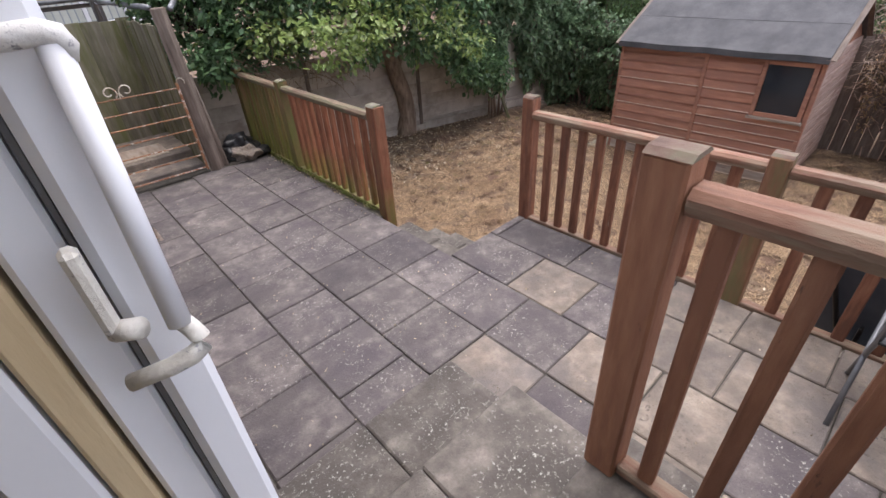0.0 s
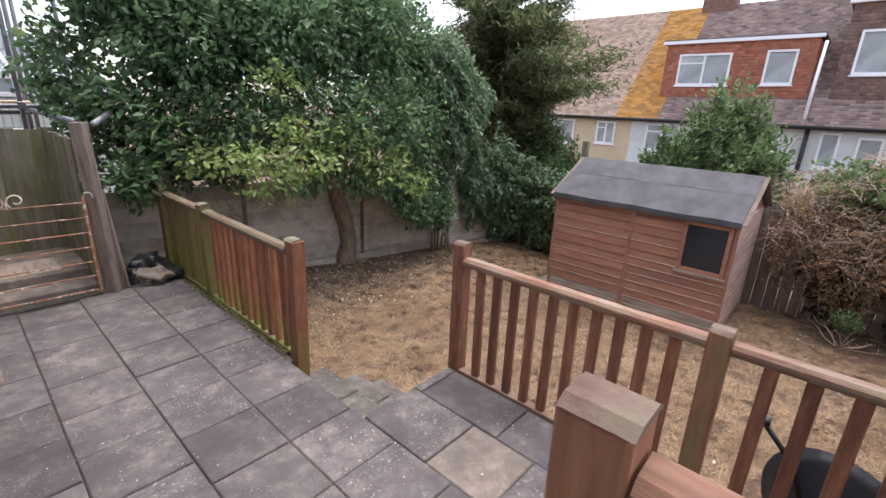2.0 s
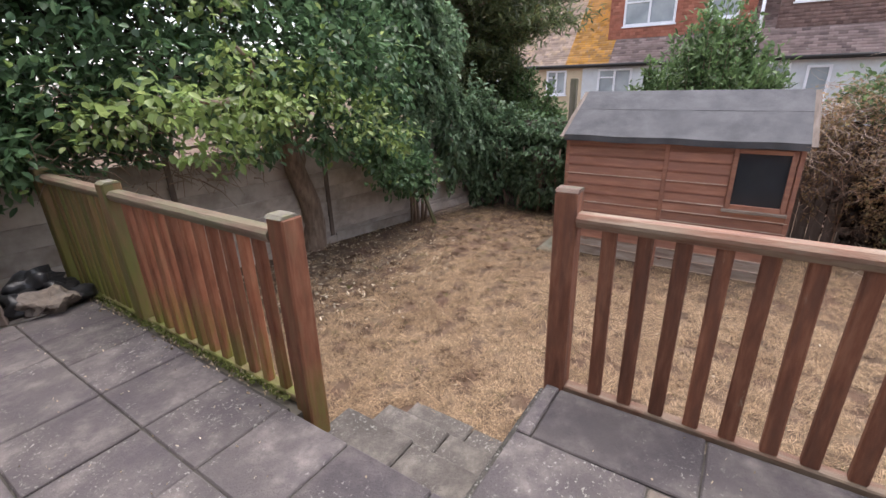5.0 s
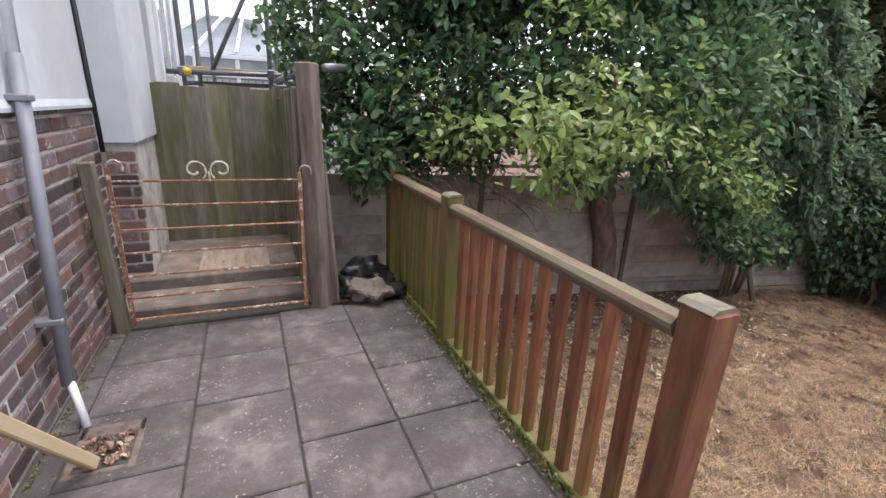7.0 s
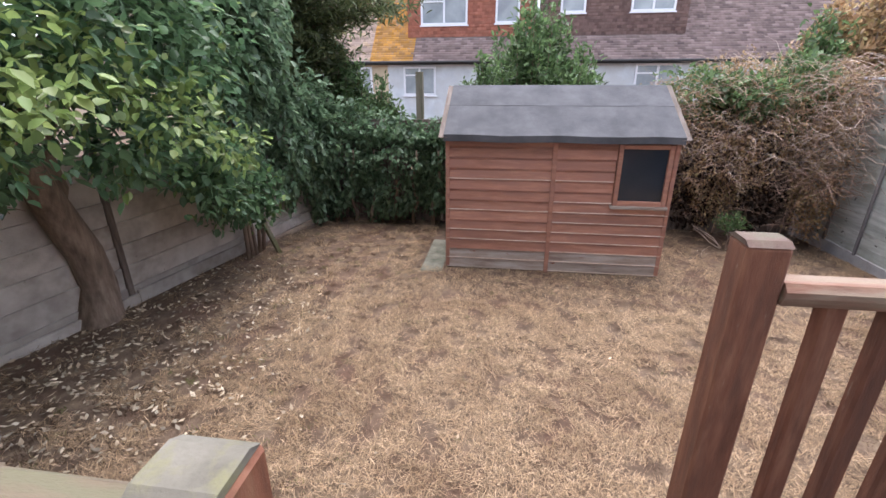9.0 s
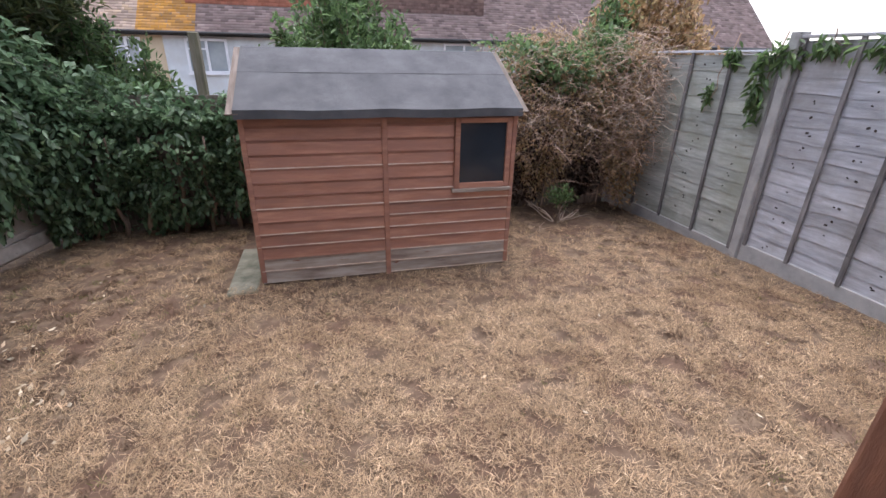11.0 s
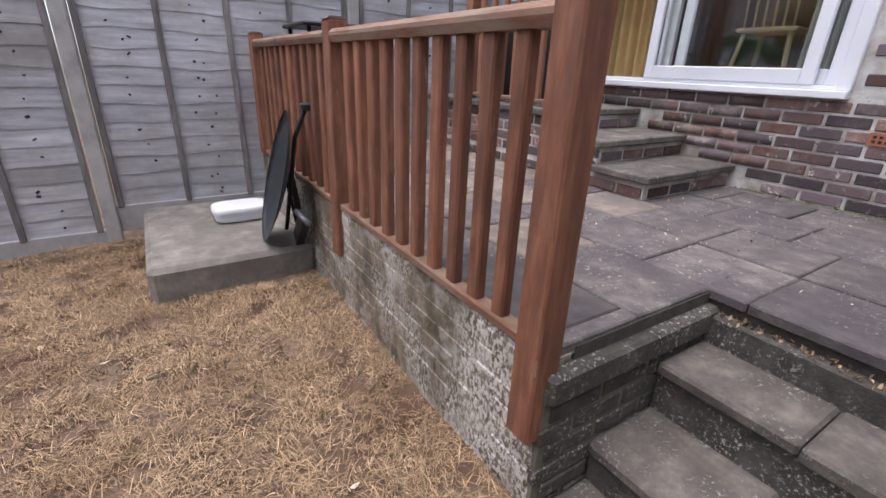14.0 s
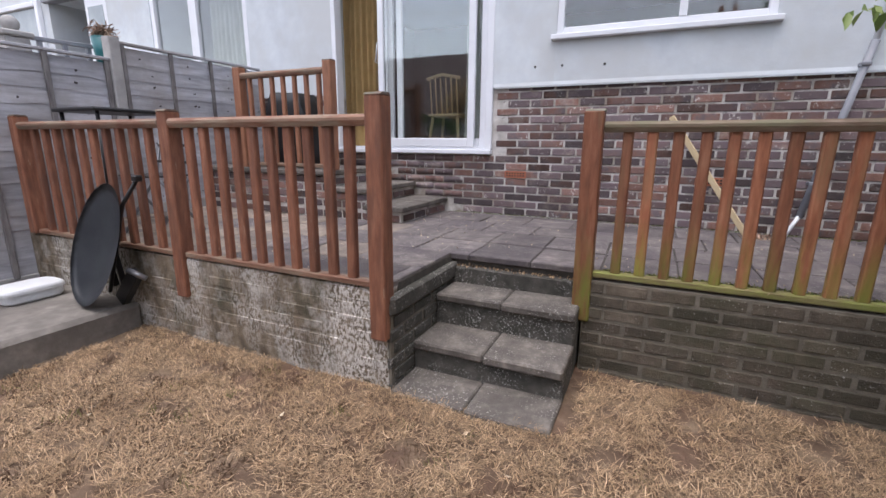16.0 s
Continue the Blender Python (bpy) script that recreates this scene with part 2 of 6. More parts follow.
M_SHEDGREY = make_mat("bare_cladding", [(0.24, 0.17, 0.135), (0.4, 0.32, 0.26), (0.52, 0.45, 0.39)], 4, 0.8, 0.4, 50, vary=0.15, stretch=(5, 0.7, 5), spots=(0.26, 0.1, 0.06), spot_scale=6, spot_at=0.62)
M_WORN = make_mat("worn_board_edge", [(0.42, 0.27, 0.19), (0.6, 0.45, 0.34), (0.68, 0.56, 0.45)], 9, 0.8, 0.2, 50, vary=0.1, stretch=(5, 1.0, 5))
M_FELT = make_mat("roof_felt", [(0.058, 0.058, 0.063), (0.085, 0.085, 0.091), (0.118, 0.117, 0.124)], 4, 0.9, 0.4, 200, vary=0.08, spots=(0.2, 0.19, 0.18), spot_scale=5, spot_at=0.7)
M_FENCE = make_mat("silvered_fence_board", [(0.32, 0.32, 0.347), (0.47, 0.475, 0.51), (0.61, 0.61, 0.65)], 4, 0.85, 0.5, 45, vary=0.16, stretch=(0.8, 5, 7), spots=(0.13, 0.115, 0.11), spot_scale=7, spot_at=0.68, field=(0.33, 0.31, 0.3), field_scale=1.2, field_at=0.53)
M_BATTEN = make_mat("grey_batten", [(0.11, 0.1, 0.1), (0.18, 0.168, 0.165), (0.27, 0.255, 0.25)], 5, 0.85, 0.4, 50, vary=0.2, stretch=(5, 5, 0.8))
M_KNOT = make_mat("dark_knot", [(0.025, 0.02, 0.02), (0.06, 0.045, 0.04)], 30, 0.9, 0.3, 90)
M_FENCEPOST = make_mat("concrete_post", [(0.27, 0.265, 0.255), (0.38, 0.37, 0.36), (0.46, 0.45, 0.43)], 6, 0.9, 0.4, 90, vary=0.1)
M_OLDBOARD = make_mat("green_grey_board", [(0.13, 0.112, 0.082), (0.21, 0.186, 0.138), (0.285, 0.258, 0.2)], 4, 0.85, 0.4, 50, vary=0.2, stretch=(5, 5, 0.8), second=(0.13, 0.13, 0.055), second_scale=1.5)
M_OLDPOST = make_mat("old_oak_post", [(0.1, 0.075, 0.06), (0.18, 0.14, 0.115), (0.26, 0.21, 0.18)], 5, 0.85, 0.5, 60, vary=0.1, stretch=(5, 5, 0.7))
M_PANEL = make_mat("concrete_fence_panel", [(0.36, 0.31, 0.265), (0.49, 0.435, 0.38), (0.58, 0.53, 0.475)], 4, 0.9, 0.45, 70, vary=0.16, second=(0.27, 0.225, 0.185), second_scale=1.8, second_at=0.58, spots=(0.16, 0.14, 0.1), spot_scale=14, spot_at=0.66)
M_EARTH = make_mat("dry_lawn_soil", [(0.075, 0.046, 0.03), (0.14, 0.093, 0.06), (0.24, 0.172, 0.112)], 9, 0.95, 0.8, 70, random_by="", world_space=True, second=(0.12, 0.066, 0.043), second_scale=1.3, second_at=0.54)
M_STRAW = make_mat("straw_grass", [(0.2, 0.127, 0.07), (0.36, 0.242, 0.142), (0.56, 0.42, 0.275)], 2, 0.8, 0, 60, random_by="island", vary=0.7, field=(0.21, 0.132, 0.07), field_scale=2.6, field_at=0.54)
M_LITTER = make_mat("fallen_leaf", [(0.22, 0.15, 0.09), (0.44, 0.35, 0.24), (0.64, 0.58, 0.46)], 3, 0.7, 0, 60, random_by="island", vary=0.6)
M_BARK = make_mat("tree_bark", [(0.13, 0.092, 0.066), (0.25, 0.18, 0.132), (0.37, 0.28, 0.21)], 7, 0.9, 0.9, 40, random_by="", stretch=(3, 3, 0.6))
M_TWIG = make_mat("dead_twig", [(0.18, 0.11, 0.08), (0.34, 0.225, 0.165), (0.52, 0.39, 0.3)], 6, 0.9, 0.3, 60, random_by="island", vary=0.6)

M_PALETWIG = make_mat("pale_twig", [(0.34, 0.24, 0.18), (0.5, 0.39, 0.31), (0.62, 0.52, 0.44)], 6, 0.9, 0.3, 60, random_by="island", vary=0.3)


def leaf_mat(name, dark, mid, light):
    """A leaf that lets part of the light through."""
    m = make_mat(name, [dark, mid, light], 1.1, 0.34, 0.0, 60, random_by="island", vary=0.5, world_space=True)
    n, l = m.node_tree.nodes, m.node_tree.links
    bsdf, out = n["Principled BSDF"], n["Material Output"]
    tr, mx = n.new("ShaderNodeBsdfTranslucent"), n.new("ShaderNodeMixShader")
    l.new(bsdf.inputs["Base Color"].links[0].from_socket, tr.inputs["Color"])
    mx.inputs[0].default_value = 0.5
    l.new(bsdf.outputs[0], mx.inputs[1])
    l.new(tr.outputs[0], mx.inputs[2])
    l.new(mx.outputs[0], out.inputs["Surface"])
    return m


M_LEAF = leaf_mat("green_leaf", (0.075, 0.145, 0.078), (0.125, 0.22, 0.108), (0.2, 0.3, 0.14))
M_LEAFY = leaf_mat("yellow_green_leaf", (0.15, 0.235, 0.072), (0.23, 0.32, 0.105), (0.35, 0.41, 0.155))
M_LEAFD = leaf_mat("dark_leaf", (0.1, 0.175, 0.1), (0.17, 0.26, 0.145), (0.26, 0.34, 0.2))
M_LEAFB = leaf_mat("bush_leaf", (0.08, 0.14, 0.056), (0.135, 0.215, 0.088), (0.22, 0.3, 0.125))
M_CONIF = leaf_mat("conifer_needle", (0.075, 0.1, 0.048), (0.12, 0.155, 0.07), (0.24, 0.225, 0.09))
# near-black leaf colour that paints the shade inside dense growth
M_SHADELEAF = leaf_mat("shade_dark_leaf", (0.03, 0.02, 0.018), (0.05, 0.032, 0.026), (0.08, 0.05, 0.035))
M_BRAMBLE = leaf_mat("autumn_bramble_leaf", (0.26, 0.15, 0.08), (0.43, 0.29, 0.16), (0.36, 0.34, 0.15))
M_RUST = make_mat("rusty_painted_iron", [(0.17, 0.068, 0.034), (0.3, 0.135, 0.066), (0.42, 0.25, 0.15)], 22, 0.85, 0.7, 90, vary=0.15, spots=(0.62, 0.56, 0.49), spot_scale=24, spot_at=0.54)
M_FLAKED = make_mat("flaked_cream_iron", [(0.4, 0.3, 0.2), (0.6, 0.54, 0.45), (0.68, 0.64, 0.58)], 14, 0.8, 0.5, 90, vary=0.1, spots=(0.36, 0.15, 0.07), spot_scale=16, spot_at=0.56)
M_STEEL = make_mat("galvanised_tube", [(0.16, 0.165, 0.18), (0.26, 0.27, 0.29)], 9, 0.5, 0.1, 50, metal=0.6, vary=0.1)
M_BLACK = make_mat("black_plastic", [(0.008, 0.008, 0.009), (0.018, 0.018, 0.02)], 5, 0.4, 0.1, 50, vary=0.1)
M_DISH = make_mat("black_dish_paint", [(0.06, 0.066, 0.078), (0.1, 0.11, 0.125)], 5, 0.4, 0.1, 50, vary=0.1)
M_GREYPIPE = make_mat("grey_pipe_paint", [(0.19, 0.2, 0.23), (0.27, 0.28, 0.31)], 6, 0.5, 0.1, 50, vary=0.05)
M_PALEWOOD = make_mat("pale_timber", [(0.5, 0.38, 0.22), (0.62, 0.5, 0.32)], 5, 0.7, 0.2, 50, vary=0.05, stretch=(5, 5, 0.6))
M_WHITEPL = make_mat("white_plastic", [(0.66, 0.68, 0.7), (0.76, 0.78, 0.8)], 5, 0.4, 0.05, 50, vary=0.03)
M_CURTAIN = make_mat("gold_curtain", [(0.5, 0.34, 0.14), (0.66, 0.48, 0.22)], 4, 0.8, 0.1, 60, vary=0.05)
M_CURTAINP = make_mat("pale_curtain", [(0.45, 0.48, 0.44), (0.58, 0.61, 0.57)], 4, 0.8, 0.1, 60, vary=0.05)
# the dimness of an unlit room is put into this wall and floor colour
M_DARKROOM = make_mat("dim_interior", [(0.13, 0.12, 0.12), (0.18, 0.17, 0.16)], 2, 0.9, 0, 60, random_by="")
M_TILE_RED = make_mat("red_hung_tile", [(0.34, 0.125, 0.085), (0.44, 0.18, 0.125), (0.52, 0.235, 0.17)], 3, 0.85, 0.3, 40, random_by="island", vary=0.2)
M_TILE_BROWN = make_mat("brown_roof_tile", [(0.135, 0.1, 0.094), (0.22, 0.162, 0.15), (0.31, 0.242, 0.222)], 1.2, 0.9, 0.3, 40, random_by="island", vary=0.3, world_space=True, spots=(0.34, 0.31, 0.28), spot_scale=2.5, spot_at=0.66)
M_TILE_LICHEN = make_mat("lichened_roof_tile", [(0.38, 0.18, 0.045), (0.5, 0.25, 0.05), (0.42, 0.25, 0.11)], 1.6, 0.9, 0.3, 40, random_by="island", vary=0.3, world_space=True, spots=(0.28, 0.2, 0.15), spot_scale=4, spot_at=0.58, alt=(0.42, 0.225, 0.08))
M_TILE_PALE = make_mat("weathered_roof_tile", [(0.3, 0.22, 0.17), (0.42, 0.32, 0.26), (0.5, 0.36, 0.22)], 0.9, 0.9, 0.3, 40, random_by="island", vary=0.25, world_space=True)
M_TILE_DARK = make_mat("dark_hung_tile", [(0.15, 0.1, 0.09), (0.23, 0.155, 0.14), (0.31, 0.22, 0.195)], 2, 0.9, 0.3, 40, random_by="island", vary=0.25)
M_CREAM = make_mat("cream_wall", [(0.5, 0.41, 0.28), (0.6, 0.5, 0.36)], 3, 0.9, 0.2, 40, random_by="")
M_SOOT = make_mat("chimney_brick", [(0.12, 0.07, 0.06), (0.24, 0.13, 0.1)], 6, 0.9, 0.4, 40, random_by="")
M_CLAY = make_mat("red_clay", [(0.34, 0.11, 0.06), (0.42, 0.16, 0.09)], 6, 0.85, 0.3, 60, vary=0.05)


def glass_mat(name, tint, rough=0.02):
    m = bpy.data.materials.new(name)
    m.use_nodes = True
    b = m.node_tree.nodes["Principled BSDF"]
    b.inputs["Base Color"].default_value = (*tint, 1)
    b.inputs["Roughness"].default_value, b.inputs["Transmission Weight"].default_value, b.inputs["IOR"].default_value = rough, 1.0, 1.75
    return m


M_GLASS = glass_mat("window_glass", (0.9, 0.95, 0.95))
M_GLASSDARK = make_mat("dark_window_glass", [(0.02, 0.026, 0.035), (0.03, 0.037, 0.048)], 2, 0.08, 0, 60, random_by="")
M_GLASSFAR = make_mat("far_window_glass", [(0.22, 0.26, 0.28), (0.42, 0.46, 0.48)], 1.2, 0.08, 0, 60, random_by="")

# ---- building helpers ----
def world_of(ob):
    m = ob.matrix_basis.copy()
    if ob.parent:
        m = world_of(ob.parent) @ ob.matrix_parent_inverse @ m
    return m


def hang(ob, parent):
    if parent is not None:
        ob.parent = parent
        ob.matrix_parent_inverse = world_of(parent).inverted()
    return ob


def part(name, bm, material, parent=None, label="", smooth=False, m=None):
    me = bpy.data.meshes.new(name)
    bm.to_mesh(me)
    bm.free()
    return put(name, me, material, parent, label, smooth, m)


def put(name, me, material, parent=None, label="", smooth=False, m=None):
    if material is not None and not me.materials:
        me.materials.append(material)
    if smooth:
        me.polygons.foreach_set("use_smooth", [True] * len(me.polygons))
    ob = new(name, me)
    if m is not None:
        ob.matrix_basis = m
    if label:
        ob["label"] = label
    return hang(ob, parent)


def thing(name, x, y, z, label, category, group="", rz=0.0):
    ob = new(name)
    ob.empty_display_size = 0.1
    ob.matrix_basis = pose(x, y, z, 0, 0, rz)
    return tagged(ob, label, category, group)


BOXES = {}


def box_mesh(sx, sy, sz, material, bev=0.004):
    key = (round(sx, 4), round(sy, 4), round(sz, 4), material.name if material else "", bev)
    if key not in BOXES:
        bm = bmesh.new()
        bmesh.ops.create_cube(bm, size=1.0, matrix=Matrix.Diagonal((sx, sy, sz, 1)))
        if bev:
            bmesh.ops.bevel(bm, geom=list(bm.edges), offset=min(bev, 0.45 * min(sx, sy, sz)), segments=1, affect="EDGES")
        me = bpy.data.meshes.new("block")
        bm.to_mesh(me)
        bm.free()
        if material:
            me.materials.append(material)
        BOXES[key] = me
    return BOXES[key]


def box(name, x0, x1, y0, y1, z0, z1, material, parent=None, bev=0.004, label="", turn=(0, 0, 0)):
    me = box_mesh(x1 - x0, y1 - y0, z1 - z0, material, bev)
    return put(name, me, None, parent, label, False, pose((x0 + x1) / 2, (y0 + y1) / 2, (z0 + z1) / 2, *turn))


def beam(name, a, b, sx, sy, material, parent=None, bev=0.004, label="", roll=0):
    """A squared timber from a to b, sx by sy across."""
    a, b = Vector(a), Vector(b)
    me = box_mesh(sx, sy, (b - a).length, material, bev)
    q = (b - a).to_track_quat("Z", "Y").to_matrix().to_4x4()
    return put(name, me, None, parent, label, False, Matrix.Translation((a + b) / 2) @ q @ pose(0, 0, 0, 0, 0, roll))


def tube_bm(bm, pts, radii, sides=8, cap=True):
    """A tube through pts with a radius at each."""
    pts = [Vector(p) for p in pts]
    rings = []
    for i, p in enumerate(pts):
        d = (pts[min(i + 1, len(pts) - 1)] - pts[max(i - 1, 0)]).normalized()
        s = d.cross(Vector((0.31, 0.17, 0.93))).normalized()
        if s.length < 0.1:
            s = d.cross(Vector((1, 0, 0))).normalized()
        u = d.cross(s)
        r = radii[i] if isinstance(radii, (list, tuple)) else radii
        rings.append([bm.verts.new(p + r * (math.cos(2 * math.pi * k / sides) * s + math.sin(2 * math.pi * k / sides) * u)) for k in range(sides)])
    for a, b in zip(rings, rings[1:]):
        for k in range(sides):
            bm.faces.new((a[k], a[(k + 1) % sides], b[(k + 1) % sides], b[k]))
    if cap:
        bm.faces.new(rings[0][::-1])
        bm.faces.new(rings[-1])
    return bm


def tube(name, pts, radii, material, parent=None, sides=8, label=""):
    return part(name, tube_bm(bmesh.new(), pts, radii, sides), material, parent, label, True)


def prism(name, outline, axis, a, b, material, parent=None, label="", bev=0.0):
    """An outline of 2D points pushed along an axis from a to b."""
    bm = bmesh.new()
    def at(p, v):
        q = [p[0], p[1]]
        q.insert("xyz".index(axis), v)
        return bm.verts.new(q)
    lo, hi = [at(p, a) for p in outline], [at(p, b) for p in outline]
    n = len(outline)
    bm.faces.new(lo[::-1])
    bm.faces.new(hi)
    for i in range(n):
        bm.faces.new((lo[i], lo[(i + 1) % n], hi[(i + 1) % n], hi[i]))
    bmesh.ops.recalc_face_normals(bm, faces=list(bm.faces))
    if bev:
        bmesh.ops.bevel(bm, geom=list(bm.edges), offset=bev, segments=1, affect="EDGES")
    return part(name, bm, material, parent, label)


def raw_mesh(name, verts, faces_flat, per_face, material):
    """A mesh from numpy arrays, all faces with per_face corners."""
    me = bpy.data.meshes.new(name)
    nf = len(faces_flat) // per_face
    me.vertices.add(len(verts))
    me.vertices.foreach_set("co", np.asarray(verts, dtype=np.float32).ravel())
    me.loops.add(len(faces_flat))
    me.loops.foreach_set("vertex_index", np.asarray(faces_flat, dtype=np.int32))
    me.polygons.add(nf)
    me.polygons.foreach_set("loop_start", np.arange(0, nf * per_face, per_face, dtype=np.int32))
    me.polygons.foreach_set("loop_total", np.full(nf, per_face, dtype=np.int32))
    me.update(calc_edges=True)
    me.validate()
    me.materials.append(material)
    return me


def many_boxes(centres, sizes, name, material):
    """One mesh of many plain blocks."""
    c, s = np.asarray(centres, float), np.asarray(sizes, float) / 2
    sg = np.array([(x, y, z) for z in (-1, 1) for y in (-1, 1) for x in (-1, 1)], float)
    v = (c[:, None, :] + sg[None] * s[:, None, :]).reshape(-1, 3)
    f = np.array([0, 2, 3, 1, 4, 5, 7, 6, 0, 1, 5, 4, 2, 6, 7, 3, 0, 4, 6, 2, 1, 3, 7, 5])
    return raw_mesh(name, v, (f[None] + 8 * np.arange(len(c))[:, None]).ravel(), 4, material)


RNG = np.random.default_rng(7)


def leaf_cloud(name, centres, normals, length, width, material, droop=0.35):
    """Leaves as folded six-cornered blades at the given places; one mesh."""
    n = len(centres)
    d = RNG.normal(size=(n, 3)) * 0.7 + normals * 0.8
    d[:, 2] -= droop
    d /= np.linalg.norm(d, axis=1, keepdims=True)
    s = np.cross(d, RNG.normal(size=(n, 3)) * 0.5 + np.array([0, 0, 1.0]))
    s /= np.linalg.norm(s, axis=1, keepdims=True) + 1e-6
    u = np.cross(s, d)
    ll = length * RNG.uniform(0.6, 1.35, n)[:, None]
    ww = width * RNG.uniform(0.7, 1.25, n)[:, None]
    base, tip = centres - d * ll * 0.5, centres + d * ll * 0.5 - u * ll * 0.1
    sides = []
    for f, w in ((-0.22, 0.46), (0.16, 0.42)):
        for sg in (1, -1):
            sides.append(centres + d * ll * f + sg * s * ww * w + u * ww * 0.13)
    a1, b1, a2, b2 = sides
    v = np.stack([base, a1, a2, tip, b2, b1], 1).reshape(-1, 3)
    f = np.array([0, 1, 2, 3, 0, 3, 4, 5])
    return raw_mesh(name, v, (f[None] + 6 * np.arange(n)[:, None]).ravel(), 4, material)


def clump_points(clumps, per_area, shell=0.75):
    """Places and outward normals in the outer shell of uneven ellipsoids (x, y, z, rx, ry, rz)."""
    ps, ns = [], []
    for x, y, z, rx, ry, rz in clumps:
        k = int(per_area * 4 * math.pi * ((rx * ry + ry * rz + rx * rz) / 3))
        d = RNG.normal(size=(k, 3))
        d /= np.linalg.norm(d, axis=1, keepdims=True)
        w = 0.82 + 0.16 * np.sin(5.1 * d[:, 0] + 2 * x) * np.cos(4.3 * d[:, 1] + y) + 0.13 * np.sin(9 * d[:, 2] + 7 * d[:, 0] + z)
        r = (shell + (1 - shell) * RNG.uniform(0, 1, k) ** 0.6) * w * RNG.choice([1, 1, 1, 1.12], k)
        ps.append(np.array([x, y, z]) + d * r[:, None] * np.array([rx, ry, rz]))
        ns.append(d)
    return np.concatenate(ps), np.concatenate(ns)

# ---- ground: one sheet, dried lawn in the garden ----
def lawn_z(x, y):
    z = -0.585 - 0.042 * max(0.0, min(x, 8.2) - 2.6) - 0.012 * max(0.0, -y)
    return z + 0.012 * noise.noise((x * 2.1, y * 2.1, 0)) + 0.014 * noise.noise((x * 7.5, y * 7.5, 3)) + 0.008 * noise.noise((x * 17, y * 17, 5))


def build_ground():
    xs = np.unique(np.concatenate([[-220, -120, -60, -30, -12, -6, 0, 1.5], np.arange(1.8, 8.4, 0.04), [9, 10, 12, 16, 24, 40, 80, 160, 300]]))
    ys = np.unique(np.concatenate([[-220, -120, -60, -30, -15, -8, -4, -2], np.arange(-1.6, 6.7, 0.04), [7.5, 9, 12, 18, 30, 60, 120, 220]]))
    v = [(x, y, lawn_z(x, y)) for x in xs for y in ys]
    nx, ny = len(xs), len(ys)
    f = [(i * ny + j, (i + 1) * ny + j, (i + 1) * ny + j + 1, i * ny + j + 1) for i in range(nx - 1) for j in range(ny - 1)]
    me = raw_mesh("ground", v, np.array(f).ravel(), 4, M_EARTH)
    return tagged(put("ground", me, None, smooth=True), "dried straw-coloured lawn and bare brown soil", "ground", kind="structure")


build_ground()

# ---- patio: base, then its slabs ----
def structure(name, label, x=0, y=0, z=0):
    ob = thing(name, x, y, z, label, "structure")
    ob["kind"] = "structure"
    return ob


patio = structure("pavement_patio", "grey lichen-spotted concrete slab patio", 1, 2, -0.6)
box("bed", -0.05, 1.74, -1.45, 4.99, -0.75, -0.012, M_GROUT, patio)
box("bed", 1.74, 2.46, -1.45, 1.93, -0.75, -0.013, M_GROUT, patio)
box("bed", 1.74, 1.78, 2.86, 5.3, -0.75, -0.014, M_GROUT, patio)
SLAB = 0.415


def lay_slabs():
    rnd = random.Random(5)
    cols = [0.105 + SLAB * i for i in range(-1, 6)]
    for i, x0 in enumerate(cols):
        x1 = x0 + SLAB
        off = (0.21 if i % 2 else 0.0) + rnd.uniform(-0.05, 0.05)
        y = -1.45 - off
        while y < 5.0:
            y1 = y + SLAB * (1.0 if rnd.random() < 0.85 else 1.45)
            ya, yb, xa, xb = max(y, -1.44), min(y1, 4.98), max(x0, 0.0), min(x1, 2.53)
            if xa >= 1.75:
                yb = min(yb, 1.93)
            elif xb > 1.75 and ya > 1.5:
                xb = 1.765
            if yb - ya > 0.06 and xb - xa > 0.05 and not (xb <= 1.0 and yb < 1.08 and ya < 0.9):
                # paler slabs lie here; their share is raised to paint a grazing sheen
                pale = xa > 0.9 and yb < 1.6
                z = rnd.uniform(-0.004, 0.004)
                g = rnd.uniform(0.0028, 0.005)
                box("slab", xa + g, xb - g, ya + g, yb - g, -0.045, z, M_SLAB_PALE if pale and rnd.random() < 0.72 else M_SLAB, patio, 0.006, turn=(rnd.uniform(-0.25, 0.25), rnd.uniform(-0.25, 0.25), rnd.uniform(-0.4, 0.4)))
            y = y1


# ---- steps from the patio to the lawn ----
garden_steps = structure("steps_garden", "worn concrete steps with dark pale-flecked risers from patio down to lawn", 2.1, 2.4, -0.6)
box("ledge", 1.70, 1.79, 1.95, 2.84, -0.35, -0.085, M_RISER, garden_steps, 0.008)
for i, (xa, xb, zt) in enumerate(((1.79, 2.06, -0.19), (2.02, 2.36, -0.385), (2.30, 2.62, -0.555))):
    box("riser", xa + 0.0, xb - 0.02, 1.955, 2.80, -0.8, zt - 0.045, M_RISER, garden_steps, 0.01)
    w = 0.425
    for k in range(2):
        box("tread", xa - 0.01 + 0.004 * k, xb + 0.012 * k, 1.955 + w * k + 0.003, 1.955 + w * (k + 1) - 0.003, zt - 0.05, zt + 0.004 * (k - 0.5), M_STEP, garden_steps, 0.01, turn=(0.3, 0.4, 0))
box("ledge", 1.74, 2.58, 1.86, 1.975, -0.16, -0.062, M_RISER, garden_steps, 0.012)

